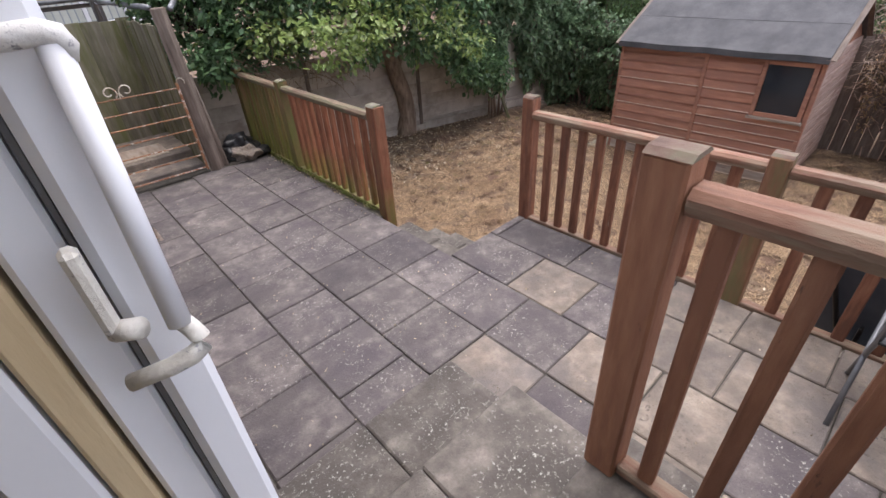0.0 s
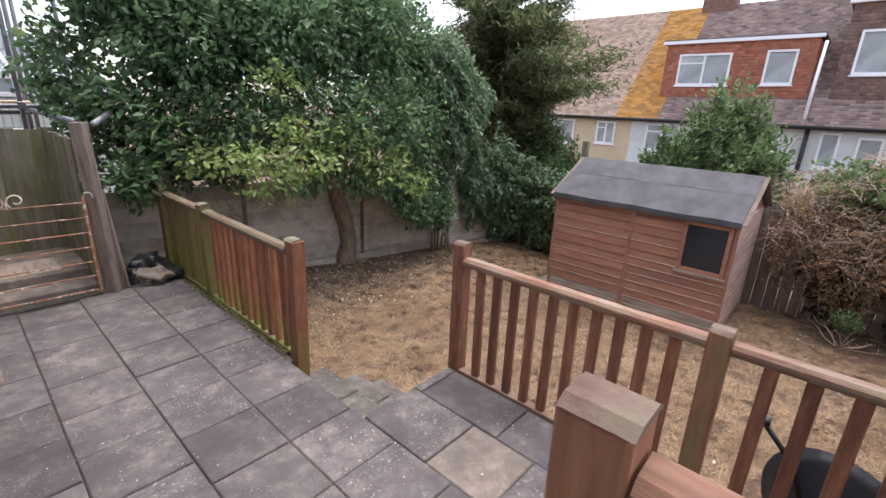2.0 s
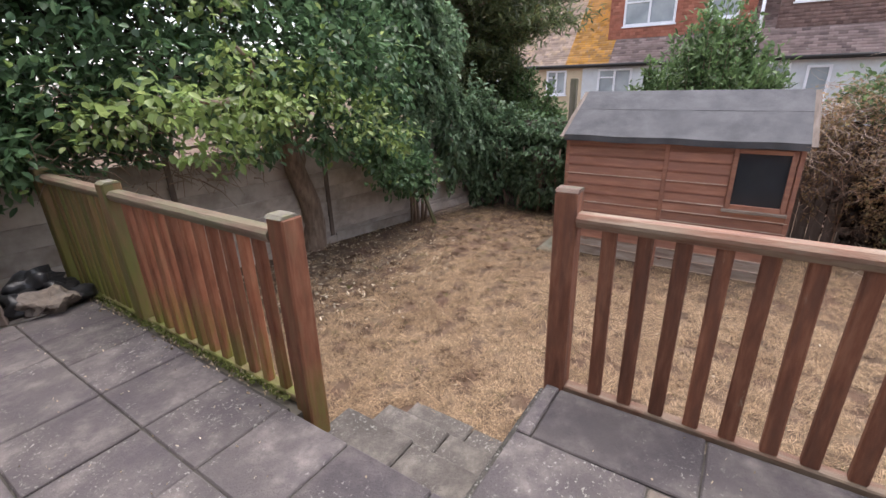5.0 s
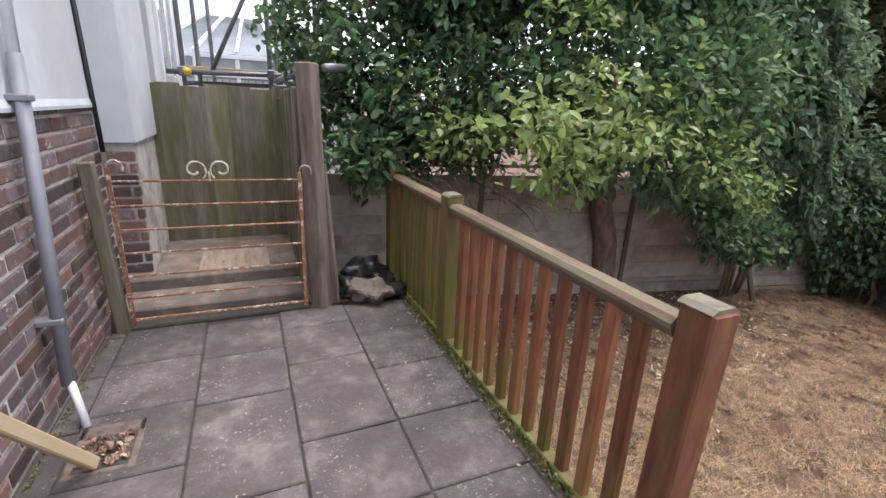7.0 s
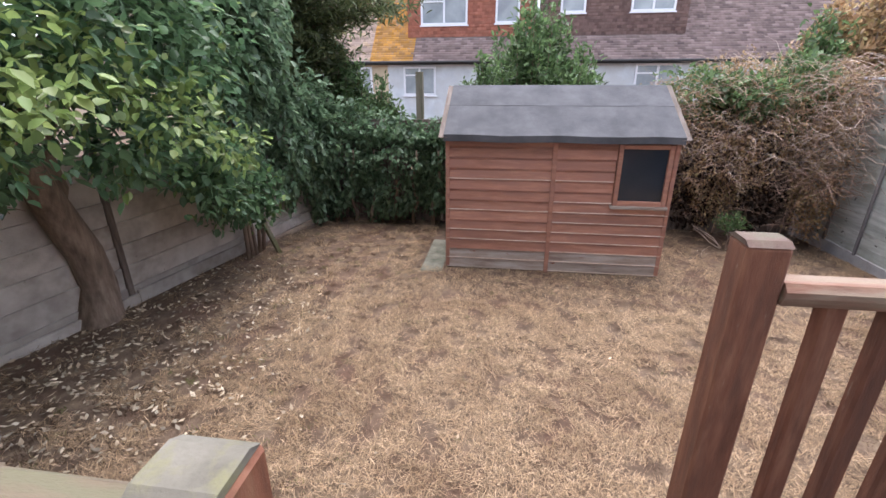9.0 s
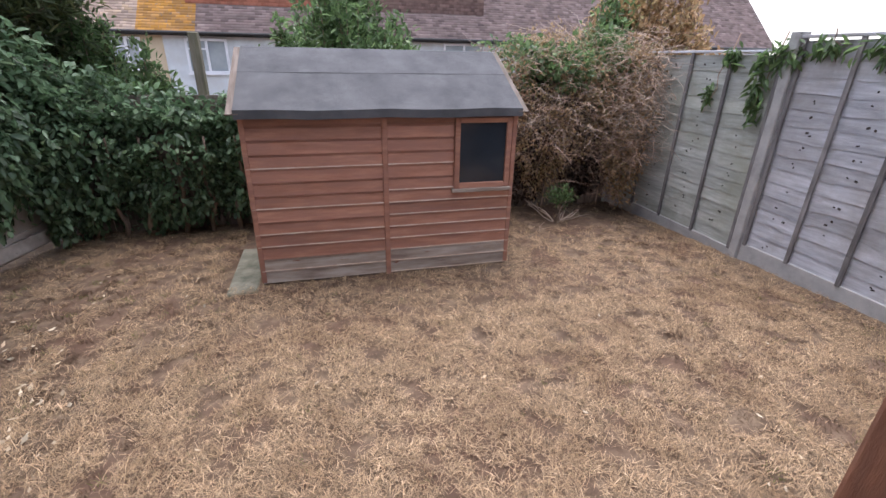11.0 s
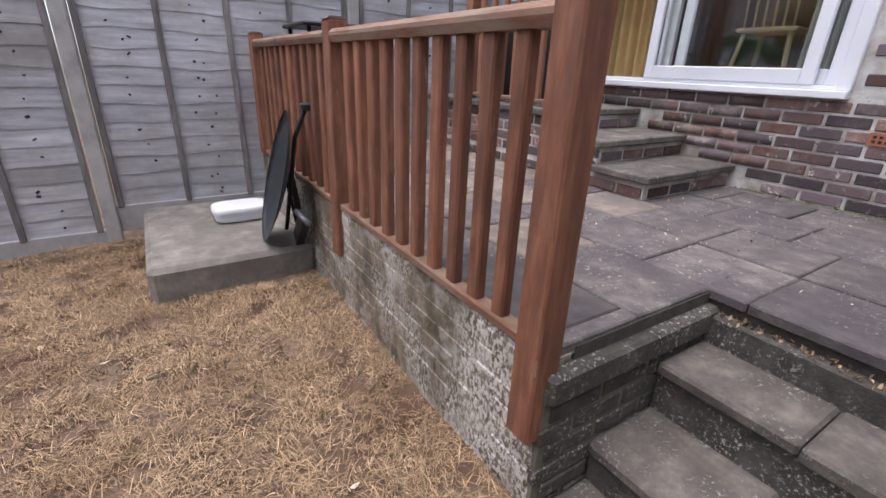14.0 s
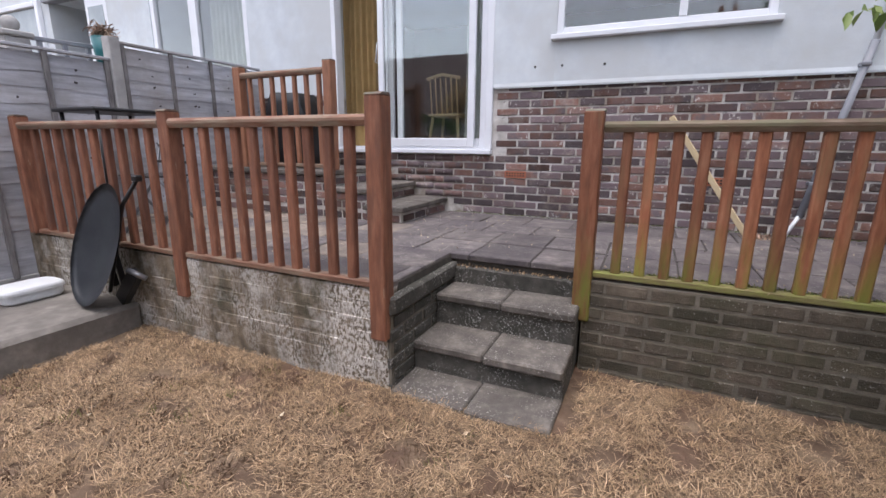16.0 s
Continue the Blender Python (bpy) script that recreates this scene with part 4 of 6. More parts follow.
# ---- shed ----
def garden_shed():
    s = thing("garden_shed", 6.85, 1.98, -0.72, "red-brown shiplap garden shed with grey felt roof", "shed")
    x0, x1, y0, y1, zb, ze, zr, xr = 6.07, 7.63, 0.87, 3.08, -0.71, 0.71, 1.125, 6.84
    body = prism("body", [(x0 + 0.02, zb), (x1, zb), (x1, ze), (xr, zr - 0.03), (x0 + 0.02, ze)], "y", y0 + 0.02, y1 - 0.02, M_SHED, s)
    n = 13
    h = (ze - zb) / n
    for i in range(n):
        z = zb + i * h
        mat = M_SHEDGREY if i < 2 else M_SHED
        for ya, yb in ((y0, 1.985), (2.03, y1)):
            if 7 <= i and ya < 1:
                ya = 1.42 if i < 13 else ya
            bm = bmesh.new()
            o = [(x0 - 0.014, z), (x0 - 0.010, z + 0.009), (x0 - 0.004, z + h * 0.8), (x0 + 0.01, z + h * 0.985), (x0 + 0.03, z + h * 0.985), (x0 + 0.03, z)]
            lo = [bm.verts.new((p[0], ya, p[1])) for p in o]
            hi = [bm.verts.new((p[0], yb, p[1])) for p in o]
            bm.faces.new(lo)
            bm.faces.new(hi[::-1])
            for k in range(6):
                bm.faces.new((lo[k], hi[k], hi[(k + 1) % 6], lo[(k + 1) % 6]))
            bmesh.ops.recalc_face_normals(bm, faces=list(bm.faces))
            bm.faces.ensure_lookup_table()
            for fc in bm.faces:
                cz = fc.calc_center_median()
                fc.material_index = 1 if cz.z < z + 0.014 and cz.x < x0 + 0.02 else 0
            ob = part("board", bm, mat, s)
            worn = i < 8 and ya < 1.9 or i in (1, 3, 4, 6, 9)
            ob.data.materials.append(M_WORN if worn else mat)
        box("side_board", x0 + 0.02, x1, y0 - 0.004, y0 + 0.022, z + 0.004, z + h - 0.006, M_SHEDSIDE, s, 0.004)
        box("side_board", x0 + 0.02, x1, y1 - 0.022, y1 + 0.004, z + 0.004, z + h - 0.006, mat, s, 0.004)
    box("batten", x0 - 0.02, x0 + 0.01, 1.985, 2.03, zb - 0.03, ze, M_SHED, s, 0.004)
    box("corner_trim", x0 - 0.012, x0 + 0.03, y0 - 0.012, y0 + 0.03, zb, ze, M_SHED, s, 0.004)
    box("corner_trim", x0 - 0.012, x0 + 0.03, y1 - 0.03, y1 + 0.012, zb, ze, M_SHED, s, 0.004)
    # window
    wy0, wy1, wz0, wz1 = 0.91, 1.415, 0.04, 0.645
    w = box("window", x0 - 0.005, x0 + 0.005, wy0 + 0.03, wy1 - 0.03, wz0 + 0.03, wz1 - 0.03, M_GLASSDARK, s, 0)
    for a in ((wy0, wy0 + 0.045, wz0, wz1), (wy1 - 0.045, wy1, wz0, wz1), (wy0 + 0.045, wy1 - 0.045, wz0, wz0 + 0.05), (wy0 + 0.045, wy1 - 0.045, wz1 - 0.045, wz1)):
        box("frame", x0 - 0.028, x0 + 0.01, a[0], a[1], a[2], a[3], M_SHED, w, 0.004)
    box("sill", x0 - 0.045, x0 + 0.01, wy0 - 0.02, wy1 + 0.02, wz0 - 0.03, wz0 + 0.002, M_SHEDGREY, w, 0.004)
    # roof
    ov = 0.08
    for nm, xa, za, xb2, zb2 in (("roof_slope", x0 - ov, ze - 0.02, xr, zr), ("roof_slope", x1 + ov, ze - 0.02, xr, zr)):
        bm = bmesh.new()
        k = 8
        rnd = random.Random(3)
        top, bot = [], []
        for j in range(k + 1):
            y = y0 - 0.022 + (y1 - y0 + 0.044) * j / k
            d = 0.006 * math.sin(j * 1.9)
            top.append([bm.verts.new((xa, y, za + 0.03 + d)), bm.verts.new(((xa + xb2) / 2, y, (za + zb2) / 2 + 0.03 + 0.5 * d)), bm.verts.new((xb2, y, zb2 + 0.03))])
            bot.append([bm.verts.new((xa, y, za - 0.035 + d)), bm.verts.new(((xa + xb2) / 2, y, (za + zb2) / 2)), bm.verts.new((xb2, y, zb2))])
        for a in range(k):
            for q in range(2):
                bm.faces.new((top[a][q], top[a + 1][q], top[a + 1][q + 1], top[a][q + 1]))
                bm.faces.new((bot[a][q], bot[a][q + 1], bot[a + 1][q + 1], bot[a + 1][q]))
            bm.faces.new((top[a][0], bot[a][0], bot[a + 1][0], top[a + 1][0]))
        for e in (0, k):
            for q in range(2):
                bm.faces.new((top[e][q], top[e][q + 1], bot[e][q + 1], bot[e][q]))
        bmesh.ops.recalc_face_normals(bm, faces=list(bm.faces))
        part(nm, bm, M_FELT, s)
    sl = math.degrees(math.atan2(zr - ze + 0.02, xr - x0 + ov))
    put("felt_lap", box_mesh(0.42, y1 - y0 + 0.047, 0.004, M_FELT, 0.001), None, s, "", False, pose(xr - 0.19, (y0 + y1) / 2, zr - 0.066, 0, -sl, 0))
    for y in (y0 - 0.03, y1 + 0.03):
        beam("bargeboard", (x0 - ov, y, ze - 0.02), (xr, y, zr + 0.02), 0.012, 0.09, M_OLDPOST, s, 0.002, roll=90)
        beam("bargeboard", (x1 + ov, y, ze - 0.02), (xr, y, zr + 0.02), 0.012, 0.09, M_OLDPOST, s, 0.002, roll=90)
    return s


garden_shed()
tagged(box("paving_slab", 5.92, 6.9, 3.12, 3.36, -0.8, -0.715, M_MOSSCONC, None, 0.01), "mossy concrete slab beside the shed", "slab")

# ---- concrete pad, dish and box ----
tagged(box("concrete_pad", 2.585, 3.53, -1.46, -0.125, -0.8, -0.405, M_CONC, None, 0.03), "rough grey concrete pad on the lawn", "concrete pad")


def satellite_dish():
    d = thing("satellite_dish", 2.9, -0.25, -0.4, "black satellite dish leaning on the railing", "satellite dish")
    bm = bmesh.new()
    R, n, rings = 0.435, 36, 6
    ctr = bm.verts.new((0, 0, -0.07))
    rows = []
    for i in range(1, rings + 1):
        r = R * i / rings
        rows.append([bm.verts.new((r * 0.68 * math.cos(2 * math.pi * k / n), r * math.sin(2 * math.pi * k / n), -0.07 + 0.07 * (i / rings) ** 2)) for k in range(n)])
    for k in range(n):
        bm.faces.new((ctr, rows[0][k], rows[0][(k + 1) % n]))
        for a, b in zip(rows, rows[1:]):
            bm.faces.new((a[k], b[k], b[(k + 1) % n], a[(k + 1) % n]))
    geo = bmesh.ops.solidify(bm, geom=list(bm.faces), thickness=0.012)
    u, nv = Vector((-0.129, 0.355, 0.925)).normalized(), Vector((0.965, -0.1, 0.235)).normalized()
    u = (u - nv * u.dot(nv)).normalized()
    m = Matrix.Translation((2.78, -0.22, 0.03)) @ Matrix((nv.cross(u) * -1, u, nv)).transposed().to_4x4()
    part("reflector", bm, M_DISH, d, "black reflector", True, m)
    for y in (-0.3, -0.2):
        beam("bracket", (2.685, y, 0.05), (2.64, y, -0.3), 0.02, 0.04, M_BLACK, d)
    beam("foot_plate", (2.67, -0.2, -0.38), (2.67, 0.0, -0.16), 0.05, 0.1, M_BLACK, d, label="black bracket plate")
    tube("arm", [(2.74, -0.2, -0.3), (2.69, 0.0, 0.3), (2.66, 0.14, 0.47)], 0.013, M_BLACK, d)
    box("feed", 2.635, 2.685, 0.12, 0.17, 0.46, 0.5, M_BLACK, d, 0.008)
    tube("clamp", [(2.73, 0.02, -0.12), (2.68, 0.12, -0.18)], 0.018, M_STEEL, d, label="grey metal clamp tube")
    return d


satellite_dish()
bx = thing("plastic_tub", 2.9, -0.89, -0.4, "white plastic tub with lid on the concrete pad", "tub")
def rounded_pan(sx, sy, levels):
    """A pan of rounded-oblong outline; levels: height and scale, from below."""
    bm = bmesh.new()
    rings = []
    for z, s in levels:
        ring = []
        for k in range(32):
            a = 2 * math.pi * k / 32
            c, d = math.cos(a), math.sin(a)
            ring.append(bm.verts.new((s * sx * math.copysign(abs(c) ** 0.45, c), s * sy * math.copysign(abs(d) ** 0.45, d), z)))
        rings.append(ring)
    for a, b in zip(rings, rings[1:]):
        for k in range(32):
            bm.faces.new((a[k], a[(k + 1) % 32], b[(k + 1) % 32], b[k]))
    bm.faces.new(rings[0][::-1])
    bm.faces.new(rings[-1])
    return bm


part("body", rounded_pan(0.185, 0.12, ((0.0, 0.9), (0.012, 0.97), (0.07, 1.0))), M_WHITEPL, bx, "", False, pose(2.905, -0.89, -0.4))
part("lid", rounded_pan(0.195, 0.13, ((0.066, 1.0), (0.085, 1.0), (0.1, 0.96), (0.108, 0.86))), M_WHITEPL, bx, "", False, pose(2.905, -0.89, -0.4))

# ---- iron gate and its posts ----
def iron_gate():
    g = thing("iron_gate", 0.6, 4.97, 0.03, "rusty flaking wrought-iron garden gate", "gate")
    y = 4.96
    for x, top in ((0.15, 0.95), (1.11, 0.915)):
        box("stile", x - 0.011, x + 0.011, y - 0.011, y + 0.011, 0.04, top, M_RUST, g, 0.002)
        pts = [(x + 0.035 - 0.035 * math.cos(a), y, top + 0.04 * math.sin(a) + 0.0) for a in np.linspace(0, 3.6, 9)]
        tube("scroll", pts, 0.006, M_FLAKED, g, 6)
    for k in range(7):
        z = 0.07 + 0.134 * k
        beam("bar", (0.15, y, z + 0.006), (1.11, y, z - 0.004), 0.016, 0.01, M_RUST, g, 0.002)
    for sgn in (-1, 1):
        pts = [(0.62 + sgn * (0.005 + 0.062 - r * math.cos(a)), y, 0.935 + r * math.sin(a) + 0.0) for a, r in zip(np.linspace(-0.9, 5.6, 22), np.linspace(0.062, 0.018, 22))]
        tube("scroll", pts, 0.006, M_FLAKED, g, 6)
    tube("scroll_stem", [(0.62, y, 0.87), (0.625, y, 0.9), (0.62, y, 0.925)], 0.006, M_FLAKED, g, 6)
    return g


iron_gate()
tagged(beam("gate_post", (1.215, 5.0, -0.05), (1.19, 5.02, 1.54), 0.11, 0.10, M_OLDPOST, None, 0.008), "tall weathered timber gate post", "post")
tagged(beam("gate_post", (0.09, 4.98, -0.05), (0.06, 4.98, 0.98), 0.06, 0.07, M_OLDBOARD, None, 0.008), "short mossy gate post against the wall", "post")
tagged(beam("prop_board", (1.30, 5.02, 0.0), (1.24, 5.06, 0.95), 0.04, 0.09, M_OLDPOST, None, 0.006), "old board leaning by the gate post", "board")
bf = thing("board_fence", 0.6, 6.35, 0.15, "tall green-stained close-board fence behind the gate", "fence")
for j in range(7):
    x = 0.05 + 0.168 * j
    box("board", x, x + 0.17, 6.33 + 0.004 * (j % 2), 6.35 + 0.004 * (j % 2), 0.1, 1.41 + 0.012 * math.sin(j * 2.3), M_OLDBOARD, bf, 0.003)
bf2 = thing("board_fence", 1.12, 5.7, 0.1, "green-stained close-board fence along the passage", "fence")
for j in range(9):
    y = 5.08 + 0.14 * j
    box("board", 1.115 + 0.005 * (j % 2), 1.135 + 0.005 * (j % 2), y, y + 0.137, 0.06, 1.4 + 0.01 * math.sin(j * 1.7), M_OLDBOARD, bf2, 0.003)

# ---- drain pipe, gully, timbers leaning on the wall ----
dp = thing("waste_pipe", 0.05, 4.2, 0.0, "slanting grey plastic waste pipe on the brick wall", "pipe")
tube("pipe", [(0.07, 4.19, 0.16), (0.055, 4.44, 1.45)], 0.026, M_GREYPIPE, dp, 10)
tube("upper_pipe", [(0.055, 4.435, 1.43), (0.055, 4.56, 2.4)], 0.02, M_WHITEPL, dp, 10, "white upper pipe")
tube("spout", [(0.07, 4.2, 0.2), (0.13, 4.1, 0.0)], 0.016, M_WHITEPL, dp, 8, "white spout")
for z in (0.42, 1.28):
    y = 4.19 + (z - 0.16) * 0.194
    box("clip", 0.0, 0.09, y - 0.03, y + 0.03, z, z + 0.025, M_GREYPIPE, dp, 0.004)
tagged(tube("cable", [(0.03, 5.46, 0.98), (0.03, 5.44, 1.3), (0.025, 5.4, 2.4)], 0.014, M_BLACK, None, 8), "black cable run down the corner of the rendered wall", "cable")
gy = thing("gully", 0.24, 3.93, -0.02, "timber-edged drain gully full of debris in the patio", "drain")
for a in ((0.12, 0.145, 3.79, 4.08), (0.325, 0.35, 3.79, 4.08), (0.145, 0.325, 3.79, 3.815), (0.12, 0.35, 4.0, 4.08)):
    box("kerb", a[0], a[1], a[2], a[3], -0.05, 0.008, M_OLDPOST, gy, 0.004)
# dark plate level with the slabs, painted shade of the open hole
box("grate", 0.145, 0.325, 3.815, 4.0, -0.04, 0.006, M_GROUT, gy, 0.004)
tagged(beam("timber_batten", (0.22, 3.83, 0.02), (0.03, 3.2, 0.95), 0.032, 0.045, M_PALEWOOD, None, 0.005), "pale timber batten leaning on the brick wall", "batten")
ab = thing("air_brick", 0.0, 1.85, 0.42, "red terracotta air brick set in the wall", "air brick")
box("body", 0.0, 0.004, 1.74, 1.96, 0.38, 0.45, M_CLAY, ab, 0.001)
# black blocks on the face paint the shade inside the open slots
for r in range(2):
    for k in range(7):
        box("slot", 0.003, 0.0055, 1.758 + 0.028 * k, 1.774 + 0.028 * k, 0.395 + 0.025 * r, 0.41 + 0.025 * r, M_BLACK, ab, 0)
copy_thing(ab, pose(0.0, 3.55, 0.42))

# ---- rubbish by the railing ----
def bin_bag():
    b = thing("rubbish_heap", 1.55, 5.1, 0.0, "torn black bin bag with pale rubble in the corner", "rubbish")
    for x, y, z, r, mat, nm in ((1.42, 5.12, 0.07, 0.13, M_BLACK, "bag"), (1.66, 5.14, 0.06, 0.12, M_BLACK, "bag"), (1.56, 5.25, 0.12, 0.15, M_BLACK, "bag"), (1.5, 5.02, 0.07, 0.1, M_SLAB_PALE, "rubble"), (1.6, 4.98, 0.06, 0.1, M_SLAB_PALE, "rubble"), (1.74, 5.0, 0.05, 0.08, M_BLACK, "bag")):
        bm = bmesh.new()
        bmesh.ops.create_icosphere(bm, subdivisions=3, radius=r)
        for v in bm.verts:
            v.co *= 1 + 0.75 * noise.noise(v.co * 13 + Vector((x * 9, y * 5, 0)))
            v.co.z *= 0.7
        part(nm, bm, mat, b, "", nm == "bag", Matrix.Translation((x, y, z)))


bin_bag()

# ---- trees and shrubs ----
def branch_bm(bm, a, b, r0, r1, bend, seed):
    a, b = Vector(a), Vector(b)
    rnd = random.Random(seed)
    pts = []
    for i in range(7):
        t = i / 6
        p = a.lerp(b, t) + bend * math.sin(math.pi * t) * Vector((rnd.uniform(-1, 1), rnd.uniform(-1, 1), rnd.uniform(-0.3, 0.3)))
        pts.append(p)
    return tube_bm(bm, pts, [r0 + (r1 - r0) * i / 6 for i in range(7)], 9)


TREE = thing("broadleaf_tree", 4.45, 5.85, -0.72, "leaning broadleaf tree with dense green and yellow-green crown", "tree")
bm = bmesh.new()
tube_bm(bm, [(4.42, 5.84, -0.76), (4.44, 5.84, -0.6), (4.5, 5.84, -0.35), (4.45, 5.82, -0.05), (4.32, 5.8, 0.3), (4.15, 5.72, 0.7), (4.08, 5.62, 1.1)], [0.23, 0.17, 0.14, 0.13, 0.12, 0.1, 0.075], 12)
branch_bm(bm, (4.46, 5.88, -0.72), (4.78, 6.0, 0.6), 0.1, 0.05, 0.04, 2)
branch_bm(bm, (4.32, 5.8, 0.3), (4.6, 5.5, 1.6), 0.06, 0.02, 0.08, 3)
for i, tgt in enumerate(((2.6, 5.3, 1.6), (3.2, 5.0, 2.0), (4.3, 5.0, 2.2), (5.3, 5.4, 2.0), (4.8, 6.2, 2.8), (3.0, 6.2, 2.6), (2.2, 5.6, 1.2), (3.9, 5.3, 3.0), (2.2, 4.0, 1.3), (2.8, 4.3, 1.6))):
    branch_bm(bm, (4.14, 5.7, 0.7 + 0.05 * i), tgt, 0.045, 0.012, 0.15, 10 + i)
part("trunk", bm, M_BARK, TREE, "", True)
CROWN = [(1.5, 6.25, 1.35, 0.45, 0.35, 0.5), (1.75, 5.95, 1.7, 0.45, 0.4, 0.5), (1.35, 6.5, 0.9, 0.3, 0.25, 0.4), (2.2, 5.65, 1.35, 0.7, 0.55, 0.6), (2.9, 5.2, 1.45, 0.75, 0.6, 0.6), (3.7, 4.95, 1.55, 0.75, 0.6, 0.65), (4.5, 5.0, 1.65, 0.8, 0.65, 0.75), (5.3, 5.2, 1.5, 0.7, 0.6, 0.8),
         (2.5, 5.9, 2.3, 0.9, 0.8, 0.8), (3.4, 5.4, 2.5, 0.95, 0.8, 0.8), (4.4, 5.4, 2.7, 0.95, 0.8, 0.9), (5.3, 5.6, 2.5, 0.8, 0.8, 0.9), (3.0, 6.2, 2.95, 1.0, 0.8, 0.6), (4.2, 6.0, 3.1, 1.0, 0.8, 0.6), (5.2, 6.1, 3.0, 0.8, 0.7, 0.6), (2.0, 6.5, 2.9, 0.8, 0.8, 0.9), (1.9, 5.75, 0.95, 0.5, 0.4, 0.45), (2.6, 5.75, 0.95, 0.5, 0.35, 0.3), (5.0, 5.1, 0.75, 0.5, 0.4, 0.5), (5.5, 5.2, 0.45, 0.4, 0.3, 0.55), (1.4, 6.6, 2.0, 0.5, 0.5, 0.7), (3.3, 4.95, 0.95, 0.5, 0.35, 0.35), (4.1, 4.85, 0.85, 0.5, 0.35, 0.35), (4.8, 4.85, 0.5, 0.4, 0.3, 0.4), (5.3, 5.0, 0.3, 0.4, 0.3, 0.45), (5.8, 5.05, 0.15, 0.35, 0.3, 0.45), (1.7, 5.5, 0.95, 0.4, 0.35, 0.3)]
HIGH = [c for c in CROWN if c[2] > 2.0]
LOW = [c for c in CROWN if c[2] <= 2.0]
(pa, na), (pb, nb) = clump_points(HIGH, 520, 0.3), clump_points(LOW, 290, 0.3)
p, nrm = np.concatenate([pa, pb]), np.concatenate([na, nb])
part_leaf = put("crown", leaf_cloud("crown", p, nrm, 0.086, 0.05, M_LEAF), None, TREE)
# dark leaves added to paint the crown's inner shade and close sky gaps
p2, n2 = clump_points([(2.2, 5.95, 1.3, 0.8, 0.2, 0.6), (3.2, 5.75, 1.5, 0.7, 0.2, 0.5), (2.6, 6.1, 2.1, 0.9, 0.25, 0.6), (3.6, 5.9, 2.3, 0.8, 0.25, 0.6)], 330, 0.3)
put("inner_growth", leaf_cloud("inner_growth", p2, n2, 0.07, 0.04, M_SHADELEAF, 0.4), None, TREE, "dark brown leaves standing in for shade deep in the crown")
YEL = [(2.8, 4.05, 1.2, 0.4, 0.28, 0.2), (2.5, 4.3, 0.95, 0.4, 0.25, 0.2), (2.05, 3.9, 1.28, 0.3, 0.25, 0.17), (2.4, 4.1, 1.25, 0.4, 0.3, 0.22), (2.85, 4.4, 1.5, 0.4, 0.25, 0.2), (2.3, 5.1, 1.15, 0.5, 0.4, 0.3), (3.0, 4.7, 1.15, 0.6, 0.35, 0.35), (3.6, 4.6, 1.3, 0.55, 0.35, 0.4), (2.9, 4.75, 1.95, 0.4, 0.25, 0.25), (4.2, 4.55, 1.05, 0.5, 0.3, 0.35), (4.7, 4.5, 0.75, 0.35, 0.25, 0.25)]
(pa, na), (pb, nb) = clump_points(YEL, 115, 0.3), clump_points(LOW, 18, 0.7)
p, nrm = np.concatenate([pa, pb]), np.concatenate([na, nb])
put("young_growth", leaf_cloud("young_growth", p, nrm, 0.072, 0.042, M_LEAFY), None, TREE, "bright yellow-green young leaves")
bm = bmesh.new()
rnd = random.Random(33)
for i in range(260):
    s = Vector((rnd.uniform(1.9, 3.7), rnd.uniform(5.3, 5.8), rnd.uniform(0.5, 1.35)))
    d = Vector((rnd.uniform(-0.5, 0.5), rnd.uniform(-0.5, 0.15), rnd.uniform(-0.45, 0.12)))
    q = s + d * rnd.uniform(0.3, 0.7)
    tube_bm(bm, [s, s.lerp(q, 0.5) + Vector((rnd.uniform(-0.05, 0.05), rnd.uniform(-0.05, 0.05), 0.04)), q], [0.006, 0.004, 0.002], 4, False)
part("twig_tangle", bm, M_BARK, TREE, "bare brown twigs hanging under the crown")["kind"] = "stuff"
IV = [(7.0, 5.25, 0.5, 0.5, 0.3, 1.0), (7.55, 5.1, 0.3, 0.4, 0.3, 1.15), (6.6, 5.3, 1.9, 0.6, 0.4, 0.6), (5.9, 5.35, 0.6, 0.45, 0.35, 0.9), (6.3, 5.3, 1.5, 0.6, 0.5, 0.8), (6.0, 5.3, 2.3, 0.6, 0.5, 0.7)]
ivy = thing("ivy_shrub", 6.1, 5.4, -0.7, "dark trailing evergreen shrub on the fence", "shrub")
p, nrm = clump_points(IV, 700, 0.6)
put("foliage", leaf_cloud("foliage", p, nrm, 0.1, 0.05, M_LEAFD, 0.8), None, ivy)
bm = bmesh.new()
for i in range(5):
    branch_bm(bm, (6.0 + 0.08 * i, 5.4, -0.75), (5.8 + 0.15 * i, 5.35, 1.6), 0.025, 0.01, 0.08, 60 + i)
part("stem", bm, M_BARK, ivy, "", True)
tagged(beam("leaning_stake", (6.25, 5.15, -0.75), (6.05, 5.25, -0.1), 0.05, 0.05, M_OLDBOARD, None, 0.006), "pale stake leaning on the ivy", "stake")
hedge = thing("ivy_hedge", 7.8, 4.3, -0.8, "dark green ivy hedge on the back fence", "hedge")
p, nrm = clump_points([(7.8, 5.0, 0.1, 0.4, 0.8, 0.95), (7.8, 4.1, 0.0, 0.35, 0.8, 0.85), (7.85, 3.3, 0.0, 0.3, 0.6, 0.8)], 800, 0.7)
put("foliage", leaf_cloud("foliage", p, nrm, 0.085, 0.05, M_LEAFD, 0.7), None, hedge)
bm = bmesh.new()
